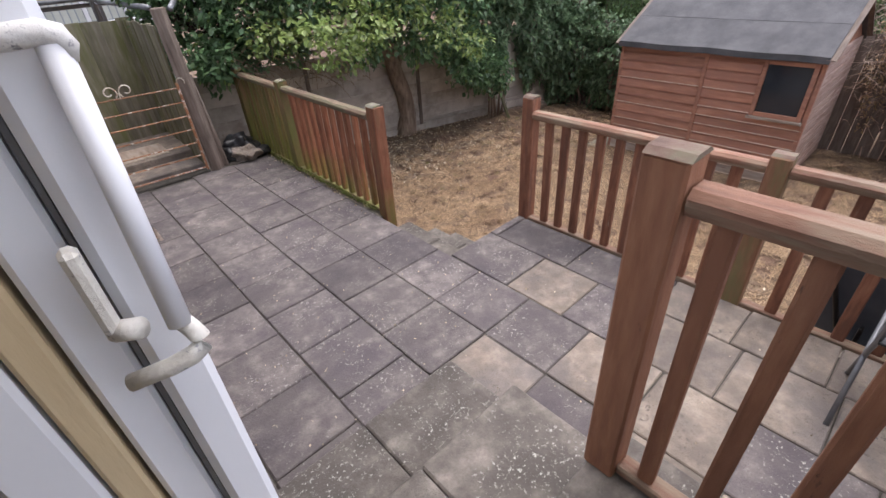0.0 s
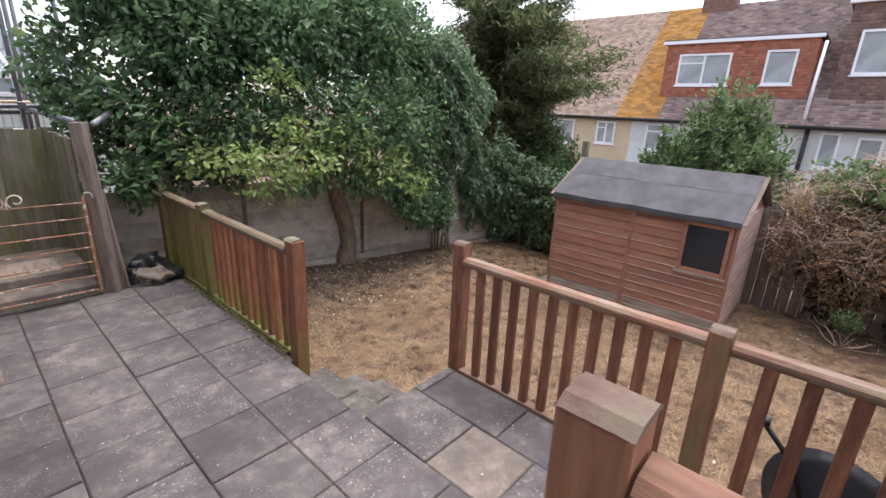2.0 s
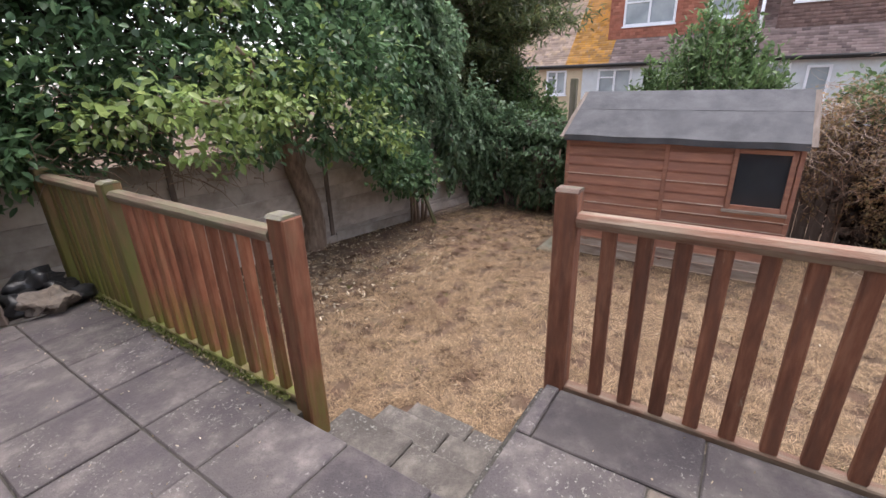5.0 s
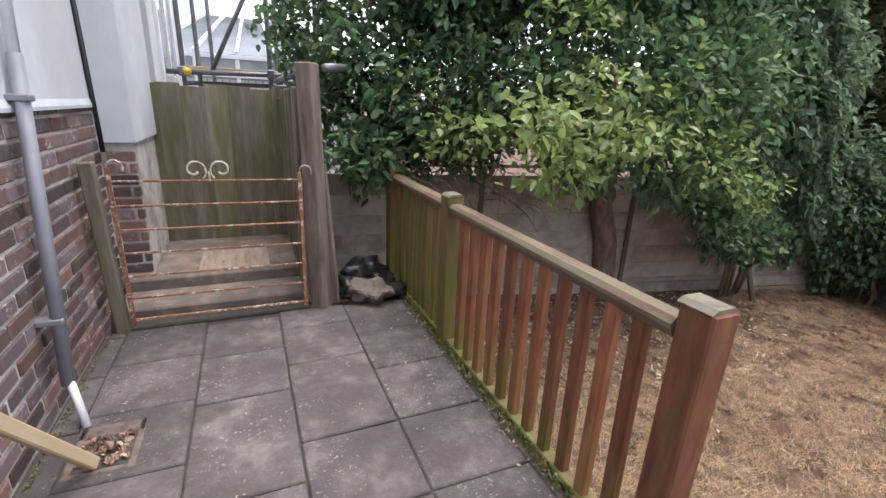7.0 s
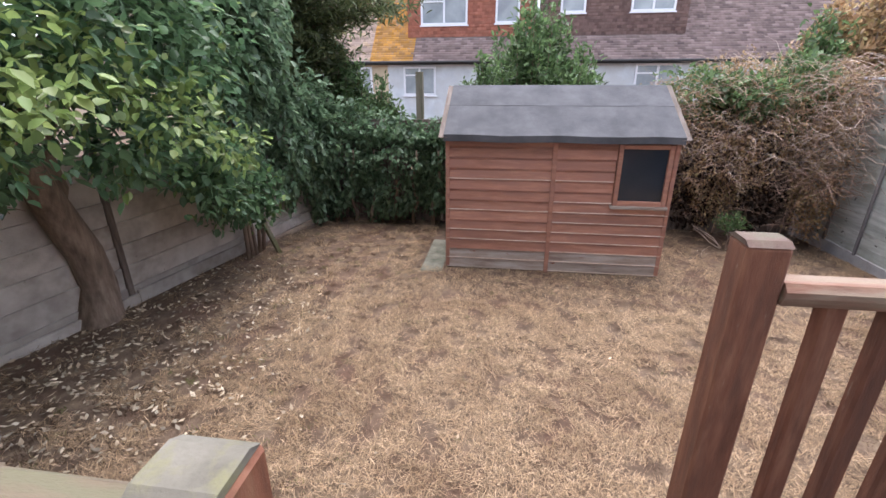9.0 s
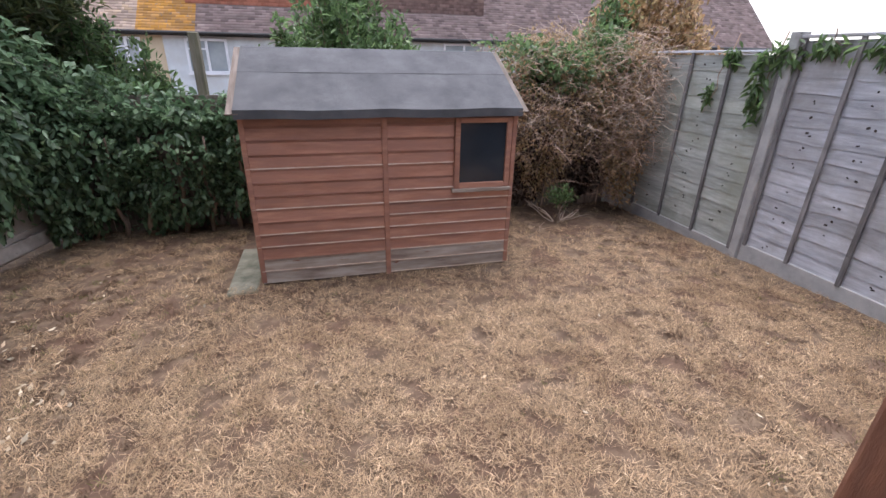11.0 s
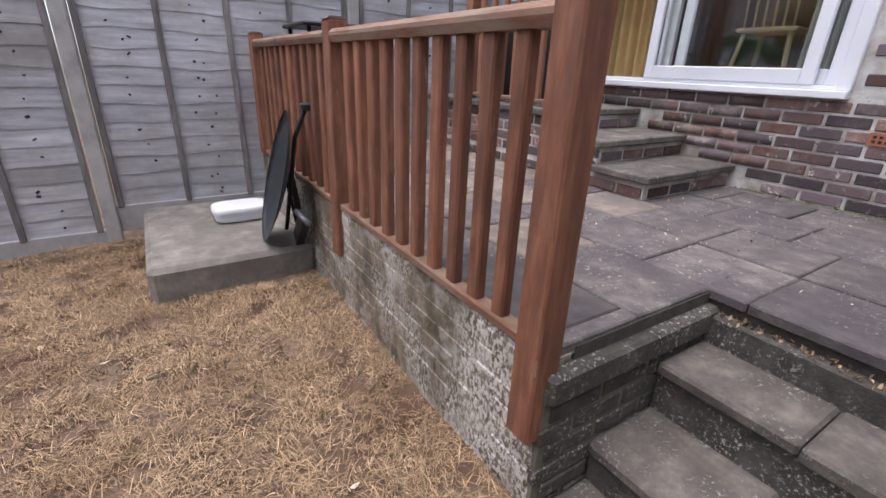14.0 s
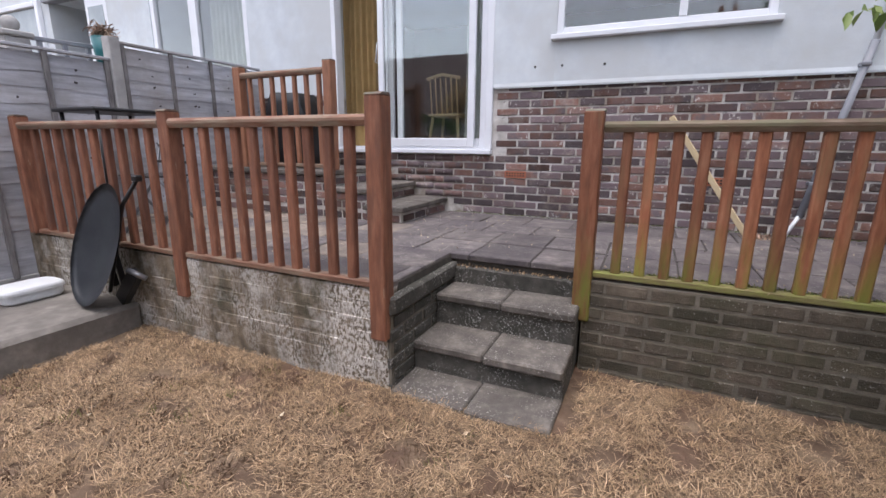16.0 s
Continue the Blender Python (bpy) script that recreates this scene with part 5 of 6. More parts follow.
for i in range(8):
    branch_bm(bm, (7.75, 3.2 + 0.3 * i, -0.85), (7.6, 3.1 + 0.3 * i, 0.3), 0.03, 0.01, 0.08, 80 + i)
part("stem", bm, M_BARK, hedge, "", True)


def conifer(x, y, z, h, spread):
    c = thing("conifer_tree", x, y, z, "tall dark conifer with brownish drooping boughs", "tree")
    bm = bmesh.new()
    tube_bm(bm, [(x, y, z), (x + 0.1, y, z + h * 0.5), (x, y, z + h)], [0.2, 0.12, 0.03], 10)
    rnd = random.Random(9)
    ps, ns = [], []
    for i in range(130):
        t = rnd.uniform(0.24, 0.98)
        a = rnd.uniform(0, 2 * math.pi)
        ln = spread * (1.08 - 0.85 * t) * rnd.uniform(0.6, 1.15) * (0.45 if t < 0.38 else 1.0)
        s = Vector((x, y, z + h * t))
        e = s + Vector((ln * math.cos(a), ln * math.sin(a), ln * rnd.uniform(0.0, 0.4)))
        branch_bm(bm, s, e, 0.03, 0.006, 0.06, 200 + i)
        k = int(400 * ln)
        u = RNG.uniform(0.15, 1.0, k)
        q = np.array(s)[None] * (1 - u[:, None]) + np.array(e)[None] * u[:, None]
        off = RNG.normal(size=(k, 3)) * np.array([0.16, 0.16, 0.07]) * ln ** 0.5
        ps.append(q + off)
        ns.append(np.tile(np.array((e - s).normalized()), (k, 1)))
    part("trunk", bm, M_BARK, c, "", True)
    put("crown", leaf_cloud("crown", np.concatenate(ps), np.concatenate(ns), 0.16, 0.035, M_CONIF, 0.15), None, c)


conifer(9.4, 6.5, -0.8, 6.5, 3.1)


def spray_shrub(label, x, y, z, height, spread, stems, mat, ln, wd, seed):
    s = thing("garden_shrub", x, y, z, label, "shrub")
    rnd = random.Random(seed)
    bm = bmesh.new()
    ps, ns = [], []
    for i in range(stems):
        a, r = rnd.uniform(0, 6.28), spread * math.sqrt(rnd.random())
        hgt = height * (1.0 - 0.45 * (r / spread) ** 2) * rnd.uniform(0.75, 1.08)
        p0 = Vector((x + 0.25 * r * math.cos(a), y + 0.25 * r * math.sin(a), z))
        p1 = Vector((x + 0.85 * r * math.cos(a), y + 0.85 * r * math.sin(a), z + hgt * 0.6))
        p2 = Vector((x + r * math.cos(a), y + r * math.sin(a), z + hgt))
        tube_bm(bm, [p0, p1, p2], [0.02, 0.012, 0.004], 5, False)
        k = 210
        u = RNG.uniform(0.3, 1.0, k)[:, None]
        q = np.array(p0) * (1 - u) ** 2 + 2 * np.array(p1) * u * (1 - u) + np.array(p2) * u ** 2
        off = RNG.normal(size=(k, 3)) * 0.075
        ps.append(q + off)
        ns.append(off / 0.075 * 0.5 + np.array([0, 0, 0.7]))
    part("stem", bm, M_BARK, s, "", True)
    put("foliage", leaf_cloud("foliage", np.concatenate(ps), np.concatenate(ns), ln, wd, mat, -0.1), None, s)


spray_shrub("tall glossy green shrub behind the shed", 10.3, 2.1, -0.8, 3.1, 1.25, 130, M_LEAFB, 0.115, 0.05, 4)
spray_shrub("pale green shrub beyond the back fence", 9.4, 4.75, -0.8, 1.95, 0.6, 45, M_LEAFB, 0.1, 0.045, 5)
spray_shrub("light green shrub beyond the back fence", 9.8, 5.6, -0.8, 2.5, 0.8, 50, M_LEAFB, 0.1, 0.045, 6)
tagged(beam("timber_post", (8.2, 3.75, -0.8), (8.2, 3.75, 1.3), 0.1, 0.1, M_OLDBOARD, None, 0.008), "weathered timber post behind the back fence", "post")


def bramble():
    b = thing("bramble_hedge", 7.7, -0.5, -0.8, "overgrown bramble hedge of brown dead twigs and autumn leaves", "hedge")
    cl = [(7.75, -0.2, 0.1, 0.55, 0.6, 0.75), (7.9, -0.7, 0.55, 0.7, 0.65, 0.75), (8.1, 0.2, 0.7, 0.7, 0.6, 0.55), (8.0, -1.1, 0.7, 0.6, 0.45, 0.75), (8.3, -0.5, 1.1, 0.7, 0.6, 0.45), (7.45, -1.2, 0.35, 0.5, 0.25, 0.85), (7.55, -1.3, 0.95, 0.5, 0.2, 0.5), (7.3, -1.15, -0.1, 0.35, 0.25, 0.6), (8.1, 0.55, 0.3, 0.5, 0.3, 0.8)]
    p, nrm = clump_points(cl, 650, 0.5)
    put("foliage", leaf_cloud("foliage", p, nrm, 0.042, 0.024, M_BRAMBLE, 0.2), None, b, "browning autumn leaves")
    p, nrm = clump_points([(8.0, -1.1, 1.0, 0.6, 0.4, 0.6), (8.2, 0.0, 1.0, 0.7, 0.6, 0.4), (7.9, -0.5, 1.0, 0.6, 0.5, 0.35)], 300, 0.6)
    put("green_growth", leaf_cloud("green_growth", p, nrm, 0.08, 0.05, M_LEAFB, 0.2), None, b, "remaining green leaves")
    # dark leaves added at the back, painting the hedge's shaded inside
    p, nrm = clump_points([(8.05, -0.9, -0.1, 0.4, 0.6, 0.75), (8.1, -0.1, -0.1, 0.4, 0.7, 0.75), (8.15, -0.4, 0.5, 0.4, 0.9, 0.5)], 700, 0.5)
    put("inner_growth", leaf_cloud("inner_growth", p, nrm, 0.08, 0.05, M_SHADELEAF, 0.5), None, b, "dark leaves standing in for shade deep in the hedge")
    bm = bmesh.new()
    rnd = random.Random(21)
    pale = bmesh.new()
    for i in range(3600):
        c = rnd.choice(cl)
        s = Vector((c[0] + c[3] * rnd.uniform(-1.0, 0.3), c[1] + c[4] * rnd.uniform(-0.9, 0.9), c[2] + c[5] * rnd.uniform(-0.9, 0.95)))
        a, ln = rnd.uniform(0, 6.28), rnd.uniform(0.12, 0.5)
        d = Vector((math.cos(a) - 0.35, math.sin(a), rnd.uniform(-0.3, 0.5))).normalized()
        if s.z < 0.0:
            s.x += 0.3
        q = [s]
        for k in range(4):
            d = (d + Vector((rnd.gauss(0, 0.3), rnd.gauss(0, 0.3), rnd.gauss(-0.16, 0.3)))).normalized()
            q.append(q[-1] + d * ln / 4)
        r = rnd.choice((0.0016, 0.002, 0.0026, 0.0036))
        tube_bm(pale if s.z > 0.2 and rnd.random() < 0.6 else bm, q, [r, r, r * 0.85, r * 0.7, r * 0.4], 3, False)
    part("cane_tangle", pale, M_PALETWIG, b, "paler dry canes on top of the hedge")["kind"] = "stuff"
    for i in range(40):
        y = -1.3 + 0.045 * i
        tube_bm(bm, [(7.85 + 0.3 * rnd.random(), y, -0.85), (7.8 + 0.4 * rnd.random(), y + rnd.uniform(-0.2, 0.2), -0.2), (7.7, y + rnd.uniform(-0.3, 0.3), 0.5)], [0.008, 0.006, 0.003], 5, False)
    part("tangle", bm, M_TWIG, b, "tangle of dead brown twigs")["kind"] = "stuff"
    st = thing("dead_shrub", 7.15, -0.25, -0.8, "small dead shrub with a few green shoots", "shrub")
    bm = bmesh.new()
    for i in range(15):
        a, reach = rnd.uniform(0, 6.28), rnd.uniform(0.2, 0.6)
        d = Vector((0.6 * math.cos(a), math.sin(a), rnd.uniform(0.2, 1.1))).normalized()
        q = [Vector((7.15 + rnd.gauss(0, 0.03), -0.25 + rnd.gauss(0, 0.04), -0.82))]
        for k in range(5):
            d = (d + Vector((rnd.gauss(0, 0.25), rnd.gauss(0, 0.25), rnd.gauss(-0.05, 0.25)))).normalized()
            q.append(q[-1] + d * reach / 5)
            if k in (2, 3):
                tube_bm(bm, [q[-1], q[-1] + Vector((rnd.gauss(0, 0.06), rnd.gauss(0, 0.06), rnd.uniform(0, 0.08)))], [0.0025, 0.001], 4, False)
        tube_bm(bm, q, [0.008, 0.007, 0.006, 0.0045, 0.003, 0.0015], 5, False)
    part("branching", bm, M_PALETWIG, st)
    p, nrm = clump_points([(7.12, -0.25, -0.42, 0.2, 0.2, 0.16)], 700, 0.2)
    put("foliage", leaf_cloud("foliage", p, nrm, 0.06, 0.015, M_LEAFB, -0.6), None, st, "green shoots")["kind"] = "stuff"


bramble()
climber = thing("climbing_plant", 5.0, -1.55, 1.0, "climbing shoots hanging over the fence top", "plant")
p, nrm = clump_points([(5.8, -1.46, 1.15, 0.3, 0.08, 0.2), (5.95, -1.45, 0.9, 0.12, 0.06, 0.3), (5.9, -1.45, 0.66, 0.1, 0.06, 0.16), (4.95, -1.46, 1.2, 0.3, 0.08, 0.15), (4.72, -1.45, 1.03, 0.12, 0.06, 0.22), (4.4, -1.46, 1.25, 0.25, 0.08, 0.1), (5.4, -1.46, 1.22, 0.2, 0.07, 0.1), (6.3, -1.46, 1.15, 0.15, 0.07, 0.15), (6.5, -1.46, 0.75, 0.08, 0.05, 0.2)], 230, 0.2)
put("foliage", leaf_cloud("foliage", p, nrm, 0.12, 0.034, M_LEAFB, 0.9), None, climber)
bm = bmesh.new()
for i, (xa, xb, zb) in enumerate(((5.8, 5.95, 0.62), (4.95, 4.72, 0.85), (4.4, 4.5, 1.15), (5.4, 5.3, 1.12), (6.3, 6.5, 0.6))):
    branch_bm(bm, (xa, -1.49, 1.36), (xb, -1.45, zb), 0.006, 0.002, 0.03, 500 + i)
part("stem", bm, M_TWIG, climber, "", True)

# ---- far terrace of houses ----
def tile_strip(name, parent, x0, z0, x1, z1, y0, y1, mat, course=0.11, width=0.22):
    """Courses of tiles on a plane from (x0, z0) up to (x1, z1), one joined mesh."""
    ln = math.hypot(x1 - x0, z1 - z0)
    n = max(1, int(ln / course))
    ux, uz = (x1 - x0) / ln, (z1 - z0) / ln
    nxv, nzv = -uz, ux
    vs, fs = [], []
    for i in range(n):
        s0, s1 = ln * i / n, ln * (i + 1) / n + 0.02
        y = y0 - (width / 2 if i % 2 else 0)
        while y < y1 - 0.01:
            a, b = max(y, y0), min(y + width - 0.006, y1)
            if b - a > 0.02:
                k = len(vs)
                t = 0.025
                for s, o in ((s0, t), (s1, 0.006), (s1, 0.0), (s0, 0.0)):
                    px, pz = x0 + ux * s + nxv * o, z0 + uz * s + nzv * o
                    vs.append((px, a, pz))
                    vs.append((px, b, pz))
                fs += [k, k + 1, k + 3, k + 2, k, k + 6, k + 7, k + 1]
            y += width
    ob = put(name, raw_mesh(name, vs, fs, 4, mat), None, parent)
    ob["kind"] = "stuff"
    return ob


def far_window(parent, x, y0, y1, z0, z1, split=0.5, blind=False):
    w = box("window", x - 0.01, x, y0 + 0.04, y1 - 0.04, z0 + 0.04, z1 - 0.04, M_GLASSFAR, parent, 0)
    for a in ((y0, y0 + 0.07, z0, z1), (y1 - 0.07, y1, z0, z1), (y0 + 0.07, y1 - 0.07, z0, z0 + 0.07), (y0 + 0.07, y1 - 0.07, z1 - 0.07, z1)):
        box("frame", x - 0.06, x, a[0], a[1], a[2], a[3], M_UPVC, w, 0.004)
    if split:
        ym = y0 + (y1 - y0) * split
        box("mullion", x - 0.055, x, ym - 0.035, ym + 0.035, z0 + 0.07, z1 - 0.07, M_UPVC, w, 0.004)
        box("transom", x - 0.05, x, ym + 0.035, y1 - 0.07, z0 + (z1 - z0) * 0.68, z0 + (z1 - z0) * 0.68 + 0.05, M_UPVC, w, 0.004)
    box("sill", x - 0.09, x, y0 - 0.04, y1 + 0.04, z0 - 0.05, z0, M_UPVC, w, 0.004)
    return w


HX = 19.0
def far_house(y0, y1, label, wall, dormer, roof_mats, z_eave=1.72):
    h = thing("terraced_house", HX + 3, (y0 + y1) / 2, -0.8, label, "house", "far terrace")
    box("wall", HX, HX + 6, y0, y1, -0.85, z_eave, wall, h, 0)
    ridge_x, ridge_z = HX + 4.2, 6.2
    prism("roof_core", [(HX - 0.2, z_eave - 0.05), (HX + 8.6, z_eave - 0.05), (ridge_x, ridge_z - 0.06)], "y", y0, y1, M_TILE_BROWN, h)
    for mat, a, b in roof_mats:
        tile_strip("roof_tiles", h, HX - 0.28, z_eave - 0.06, ridge_x, ridge_z, a, b, mat)
    box("fascia", HX - 0.26, HX - 0.2, y0, y1, z_eave - 0.16, z_eave - 0.04, M_BLACK, h, 0.004)
    tube("gutter", [(HX - 0.31, y0, z_eave - 0.08), (HX - 0.31, y1, z_eave - 0.08)], 0.05, M_BLACK, h, 8)
    if dormer:
        a, b, zb, zt, mat = dormer
        dx = HX + 0.55
        box("dormer", dx, HX + 4, a, b, z_eave, zt, mat, h, 0)
        tile_strip("hung_tiles", h, dx - 0.012, zb - 0.3, dx - 0.01, zt, a, b, mat, 0.1, 0.17)
        box("dormer_fascia", dx - 0.2, dx - 0.06, a - 0.12, b + 0.12, zt - 0.01, zt + 0.1, M_UPVC, h, 0.004)
        box("dormer_roof", dx - 0.2, HX + 4, a - 0.12, b + 0.12, zt + 0.1, zt + 0.14, M_FELT, h, 0.004)
    return h


h1 = far_house(1.55, 8.6, "terraced house with red hung-tile dormer and lichened roof", M_RENDER, (1.8, 6.3, 2.5, 4.32, M_TILE_RED), ((M_TILE_PALE, 8.0, 8.6), (M_TILE_LICHEN, 6.0, 7.6), (M_TILE_PALE, 7.6, 8.0), (M_TILE_BROWN, 1.55, 6.0)))
DXW = HX + 0.52
far_window(h1, DXW, 4.1, 5.8, 2.9, 3.97)
far_window(h1, DXW, 2.25, 3.1, 2.92, 4.0, 0)
far_window(h1, HX, 5.2, 6.4, 0.5, 1.5)
far_window(h1, HX, 2.1, 3.0, 0.4, 1.5)
box("wall", HX - 0.01, HX + 1, 7.0, 8.6, -0.85, 1.6, M_CREAM, h1, 0)
far_window(h1, HX - 0.01, 7.6, 8.4, 0.6, 1.5)
ch = box("chimney", HX + 3.9, HX + 4.6, 5.1, 6.3, 4.9, 7.1, M_SOOT, h1, 0.01)
for y in (5.35, 5.95):
    tube("chimney_pot", [(HX + 4.25, y, 7.1), (HX + 4.25, y, 7.45)], 0.11, M_CLAY, ch, 10)
tube("downpipe", [(HX - 0.1, 1.62, 1.7), (HX + 0.45, 1.62, 4.2)], 0.05, M_UPVC, h1, 8)
tube("soil_pipe", [(HX - 0.1, 1.45, -0.8), (HX - 0.1, 1.45, 1.9)], 0.07, M_BLACK, h1, 8)
h2 = far_house(-4.2, 1.55, "terraced house with dark hung-tile dormer", M_RENDER, (-3.4, 1.2, 2.5, 5.2, M_TILE_DARK), ((M_TILE_BROWN, -4.2, 1.55),))
far_window(h2, DXW, 0.0, 0.85, 3.2, 4.45, 0)
far_window(h2, DXW, -2.95, -1.5, 3.2, 4.5)
far_window(h2, HX, -3.3, -1.8, 0.5, 1.55)
far_window(h2, HX, 0.6, 1.1, 0.4, 1.5, 0)
far_window(h2, HX, -0.4, 0.2, -0.6, 1.4, 0)
h3 = far_house(-16.0, -4.2, "terraced house with plain brown tiled roof", M_RENDER, None, ((M_TILE_BROWN, -16.0, -4.2),))
h4 = far_house(8.6, 22.0, "cream terraced house with pale tiled roof", M_CREAM, None, ((M_TILE_PALE, 8.6, 22.0),))
far_window(h4, HX, 9.4, 10.6, 0.5, 1.5)

# ---- dried grass and fallen leaves ----
def on_lawn(n, x0, x1, y0, y1):
    p = np.stack([RNG.uniform(x0, x1, n), RNG.uniform(y0, y1, n)], 1)
    keep = (p[:, 0] > 2.6) | (p[:, 1] > 2.86)
    keep &= p[:, 1] < 6.4 - 0.18 * (p[:, 0] - 1.25)
    keep &= ~((p[:, 0] < 3.54) & (p[:, 1] < -0.12))
    keep &= ~((p[:, 0] > 6.05) & (p[:, 1] > 0.85) & (p[:, 1] < 3.4))
    return p[keep]


def straw(n, name, label, mat, x0, x1, y0, y1, length, lift, width=0.0016):
    p = on_lawn(n, x0, x1, y0, y1)
    patch = np.array([noise.noise((a * 5.5, b * 5.5, 7)) + 0.5 * noise.noise((a * 14, b * 14, 2)) for a, b in p])
    bare = 0.65 * np.exp(-((p[:, 0] - 4.3) ** 2 / 3.2 + (p[:, 1] - 5.5) ** 2 / 1.3)) + 0.75 * np.exp(-((p[:, 0] - 7.3) ** 2 / 0.8 + (p[:, 1] + 0.5) ** 2 / 1.0)) + 0.4 * np.exp(-((p[:, 0] - 6.8) ** 2 / 1.5 + (p[:, 1] - 4.3) ** 2 / 0.9))
    p = p[patch - bare > RNG.normal(size=len(p)) * 0.2 - 0.24]
    k = len(p)
    z = np.array([lawn_z(a, b) for a, b in p])
    base = np.column_stack([p, z])
    ang = 3.0 * np.sin(p[:, 0] * 2.3 + 1.7 * np.sin(p[:, 1] * 3.1)) + 2.2 * np.sin(p[:, 1] * 5.0 + p[:, 0] * 4.0) + RNG.normal(size=k) * 1.8
    el = np.abs(RNG.normal(size=k)) * lift
    ln = length * RNG.uniform(0.45, 1.4, k)
    d = np.column_stack([np.cos(ang) * np.cos(el), np.sin(ang) * np.cos(el), np.sin(el)])
    s = np.column_stack([-np.sin(ang), np.cos(ang), np.zeros(k)]) * width * RNG.uniform(0.6, 1.3, k)[:, None]
    up = np.array([0, 0, 0.004]) + RNG.uniform(0, 0.012, k)[:, None] * np.array([0, 0, 1.0])
    mid = base + up + d * (ln * 0.55)[:, None] + np.array([0, 0, 0.004])
    v = np.stack([base - s + up, base + s + up, mid + s * 0.8, mid - s * 0.8, base + up * 0.6 + d * ln[:, None]], 1).reshape(-1, 3)
    f = np.array([0, 1, 2, 0, 2, 3, 3, 2, 4])
    ob = put(name, raw_mesh(name, v, (f[None] + 5 * np.arange(k)[:, None]).ravel(), 3, mat), None)
    return tagged(ob, label, "grass", kind="stuff")


straw(340000, "dry_grass", "dried straw-coloured grass blades lying on the lawn", M_STRAW, 1.95, 7.9, -1.45, 6.1, 0.052, 0.34, 0.0014)
straw(190000, "dry_grass", "dried straw-coloured grass near the steps", M_STRAW, 1.95, 5.2, -1.2, 5.0, 0.043, 0.38, 0.0011)


def tufts(count, per, mat, label, height):
    c = on_lawn(count, 2.7, 7.6, -1.3, 5.2)
    c = np.repeat(c, per, axis=0) + RNG.normal(size=(len(c) * per, 2)) * 0.028
    z = np.array([lawn_z(a, b) for a, b in c])
    k = len(c)
    d = RNG.normal(size=(k, 3)) * 0.5 + np.array([0, 0, 0.55])
    d /= np.linalg.norm(d, axis=1, keepdims=True)
    s = np.cross(d, np.array([0.3, 0.8, 0.1])) * 0.0028
    b = np.column_stack([c, z])
    ln = height * RNG.uniform(0.4, 1.2, k)[:, None]
    v = np.stack([b - s, b + s, b + d * ln], 1).reshape(-1, 3)
    ob = put("grass_tufts", raw_mesh("grass_tufts", v, np.arange(3 * k), 3, mat), None)
    tagged(ob, label, "grass", kind="stuff")


M_TUFT = make_mat("brown_tuft", [(0.07, 0.04, 0.025), (0.125, 0.076, 0.046), (0.2, 0.13, 0.078)], 2, 0.85, 0, 60, random_by="island", vary=0.35)
M_WEED = make_mat("olive_weed", [(0.09, 0.1, 0.03), (0.16, 0.16, 0.05), (0.24, 0.2, 0.08)], 2, 0.8, 0, 60, random_by="island", vary=0.35)
tufts(2200, 34, M_TUFT, "short brown tufts of dead grass", 0.042)
tufts(170, 30, M_WEED, "small olive weeds in the dry lawn", 0.045)


def litter(n, x0, x1, y0, y1, name, label, size, near_tree=False):
    p = on_lawn(n, x0, x1, y0, y1)
    if near_tree:
        p = p[np.exp(-((p[:, 0] - 3.9) ** 2 / 3.0 + (p[:, 1] - 5.4) ** 2 / 1.6)) > RNG.uniform(0.12, 1.0, len(p))]
    k = len(p)
    z = np.array([lawn_z(a, b) for a, b in p]) + 0.018
    c = np.column_stack([p, z])
    a = RNG.uniform(0, 6.28, k)
    d = np.column_stack([np.cos(a), np.sin(a), RNG.normal(size=k) * 0.25]) * (size * RNG.uniform(0.5, 1.3, k))[:, None]
    s = np.column_stack([-np.sin(a), np.cos(a), RNG.normal(size=k) * 0.3]) * (size * 0.55 * RNG.uniform(0.5, 1.2, k))[:, None]
    v = np.stack([c - d, c + s, c + d + np.array([0, 0, 0.008]), c - s], 1).reshape(-1, 3)
    f = np.array([0, 1, 2, 0, 2, 3])
    ob = put(name, raw_mesh(name, v, (f[None] + 4 * np.arange(k)[:, None]).ravel(), 3, M_LITTER), None)
    tagged(ob, label, "leaf litter", kind="stuff")


litter(4200, 2.0, 6.4, 3.4, 5.9, "leaf_litter", "pale fallen leaves under the tree", 0.023, True)
litter(130, 2.7, 7.5, -0.6, 4.5, "leaf_litter", "scattered fallen leaves on the lawn", 0.02)

# ---- things in and about the house ----
def pleated(name, x, y0, y1, z0, z1, mat, folds, depth, label, category="curtain"):
    bm = bmesh.new()
    n = folds * 8
    rows = []
    for k in range(n + 1):
        t = k / n
        y = y0 + (y1 - y0) * t
        dx = depth * math.sin(2 * math.pi * folds * t) + depth * 0.4 * math.sin(2 * math.pi * folds * 0.43 * t + 1)
        rows.append([bm.verts.new((x + dx * (0.7 + 0.5 * q / 4), y + 0.01 * math.sin(q + 5 * t), z1 + (z0 - z1) * q / 4)) for q in range(5)])
    for a, b in zip(rows, rows[1:]):
        for q in range(4):
            bm.faces.new((a[q], b[q], b[q + 1], a[q + 1]))
    bmesh.ops.solidify(bm, geom=list(bm.faces), thickness=0.004)
    return tagged(part(name, bm, mat, None, "", True), label, category)


pleated("curtain", -0.26, -0.38, 0.12, 0.62, 2.7, M_CURTAIN, 6, 0.035, "gold curtain drawn to the side of the open door")
pleated("curtain", -0.2, 1.22, 1.56, 0.62, 2.7, M_CURTAINP, 5, 0.03, "pale curtain behind the patio door glass")


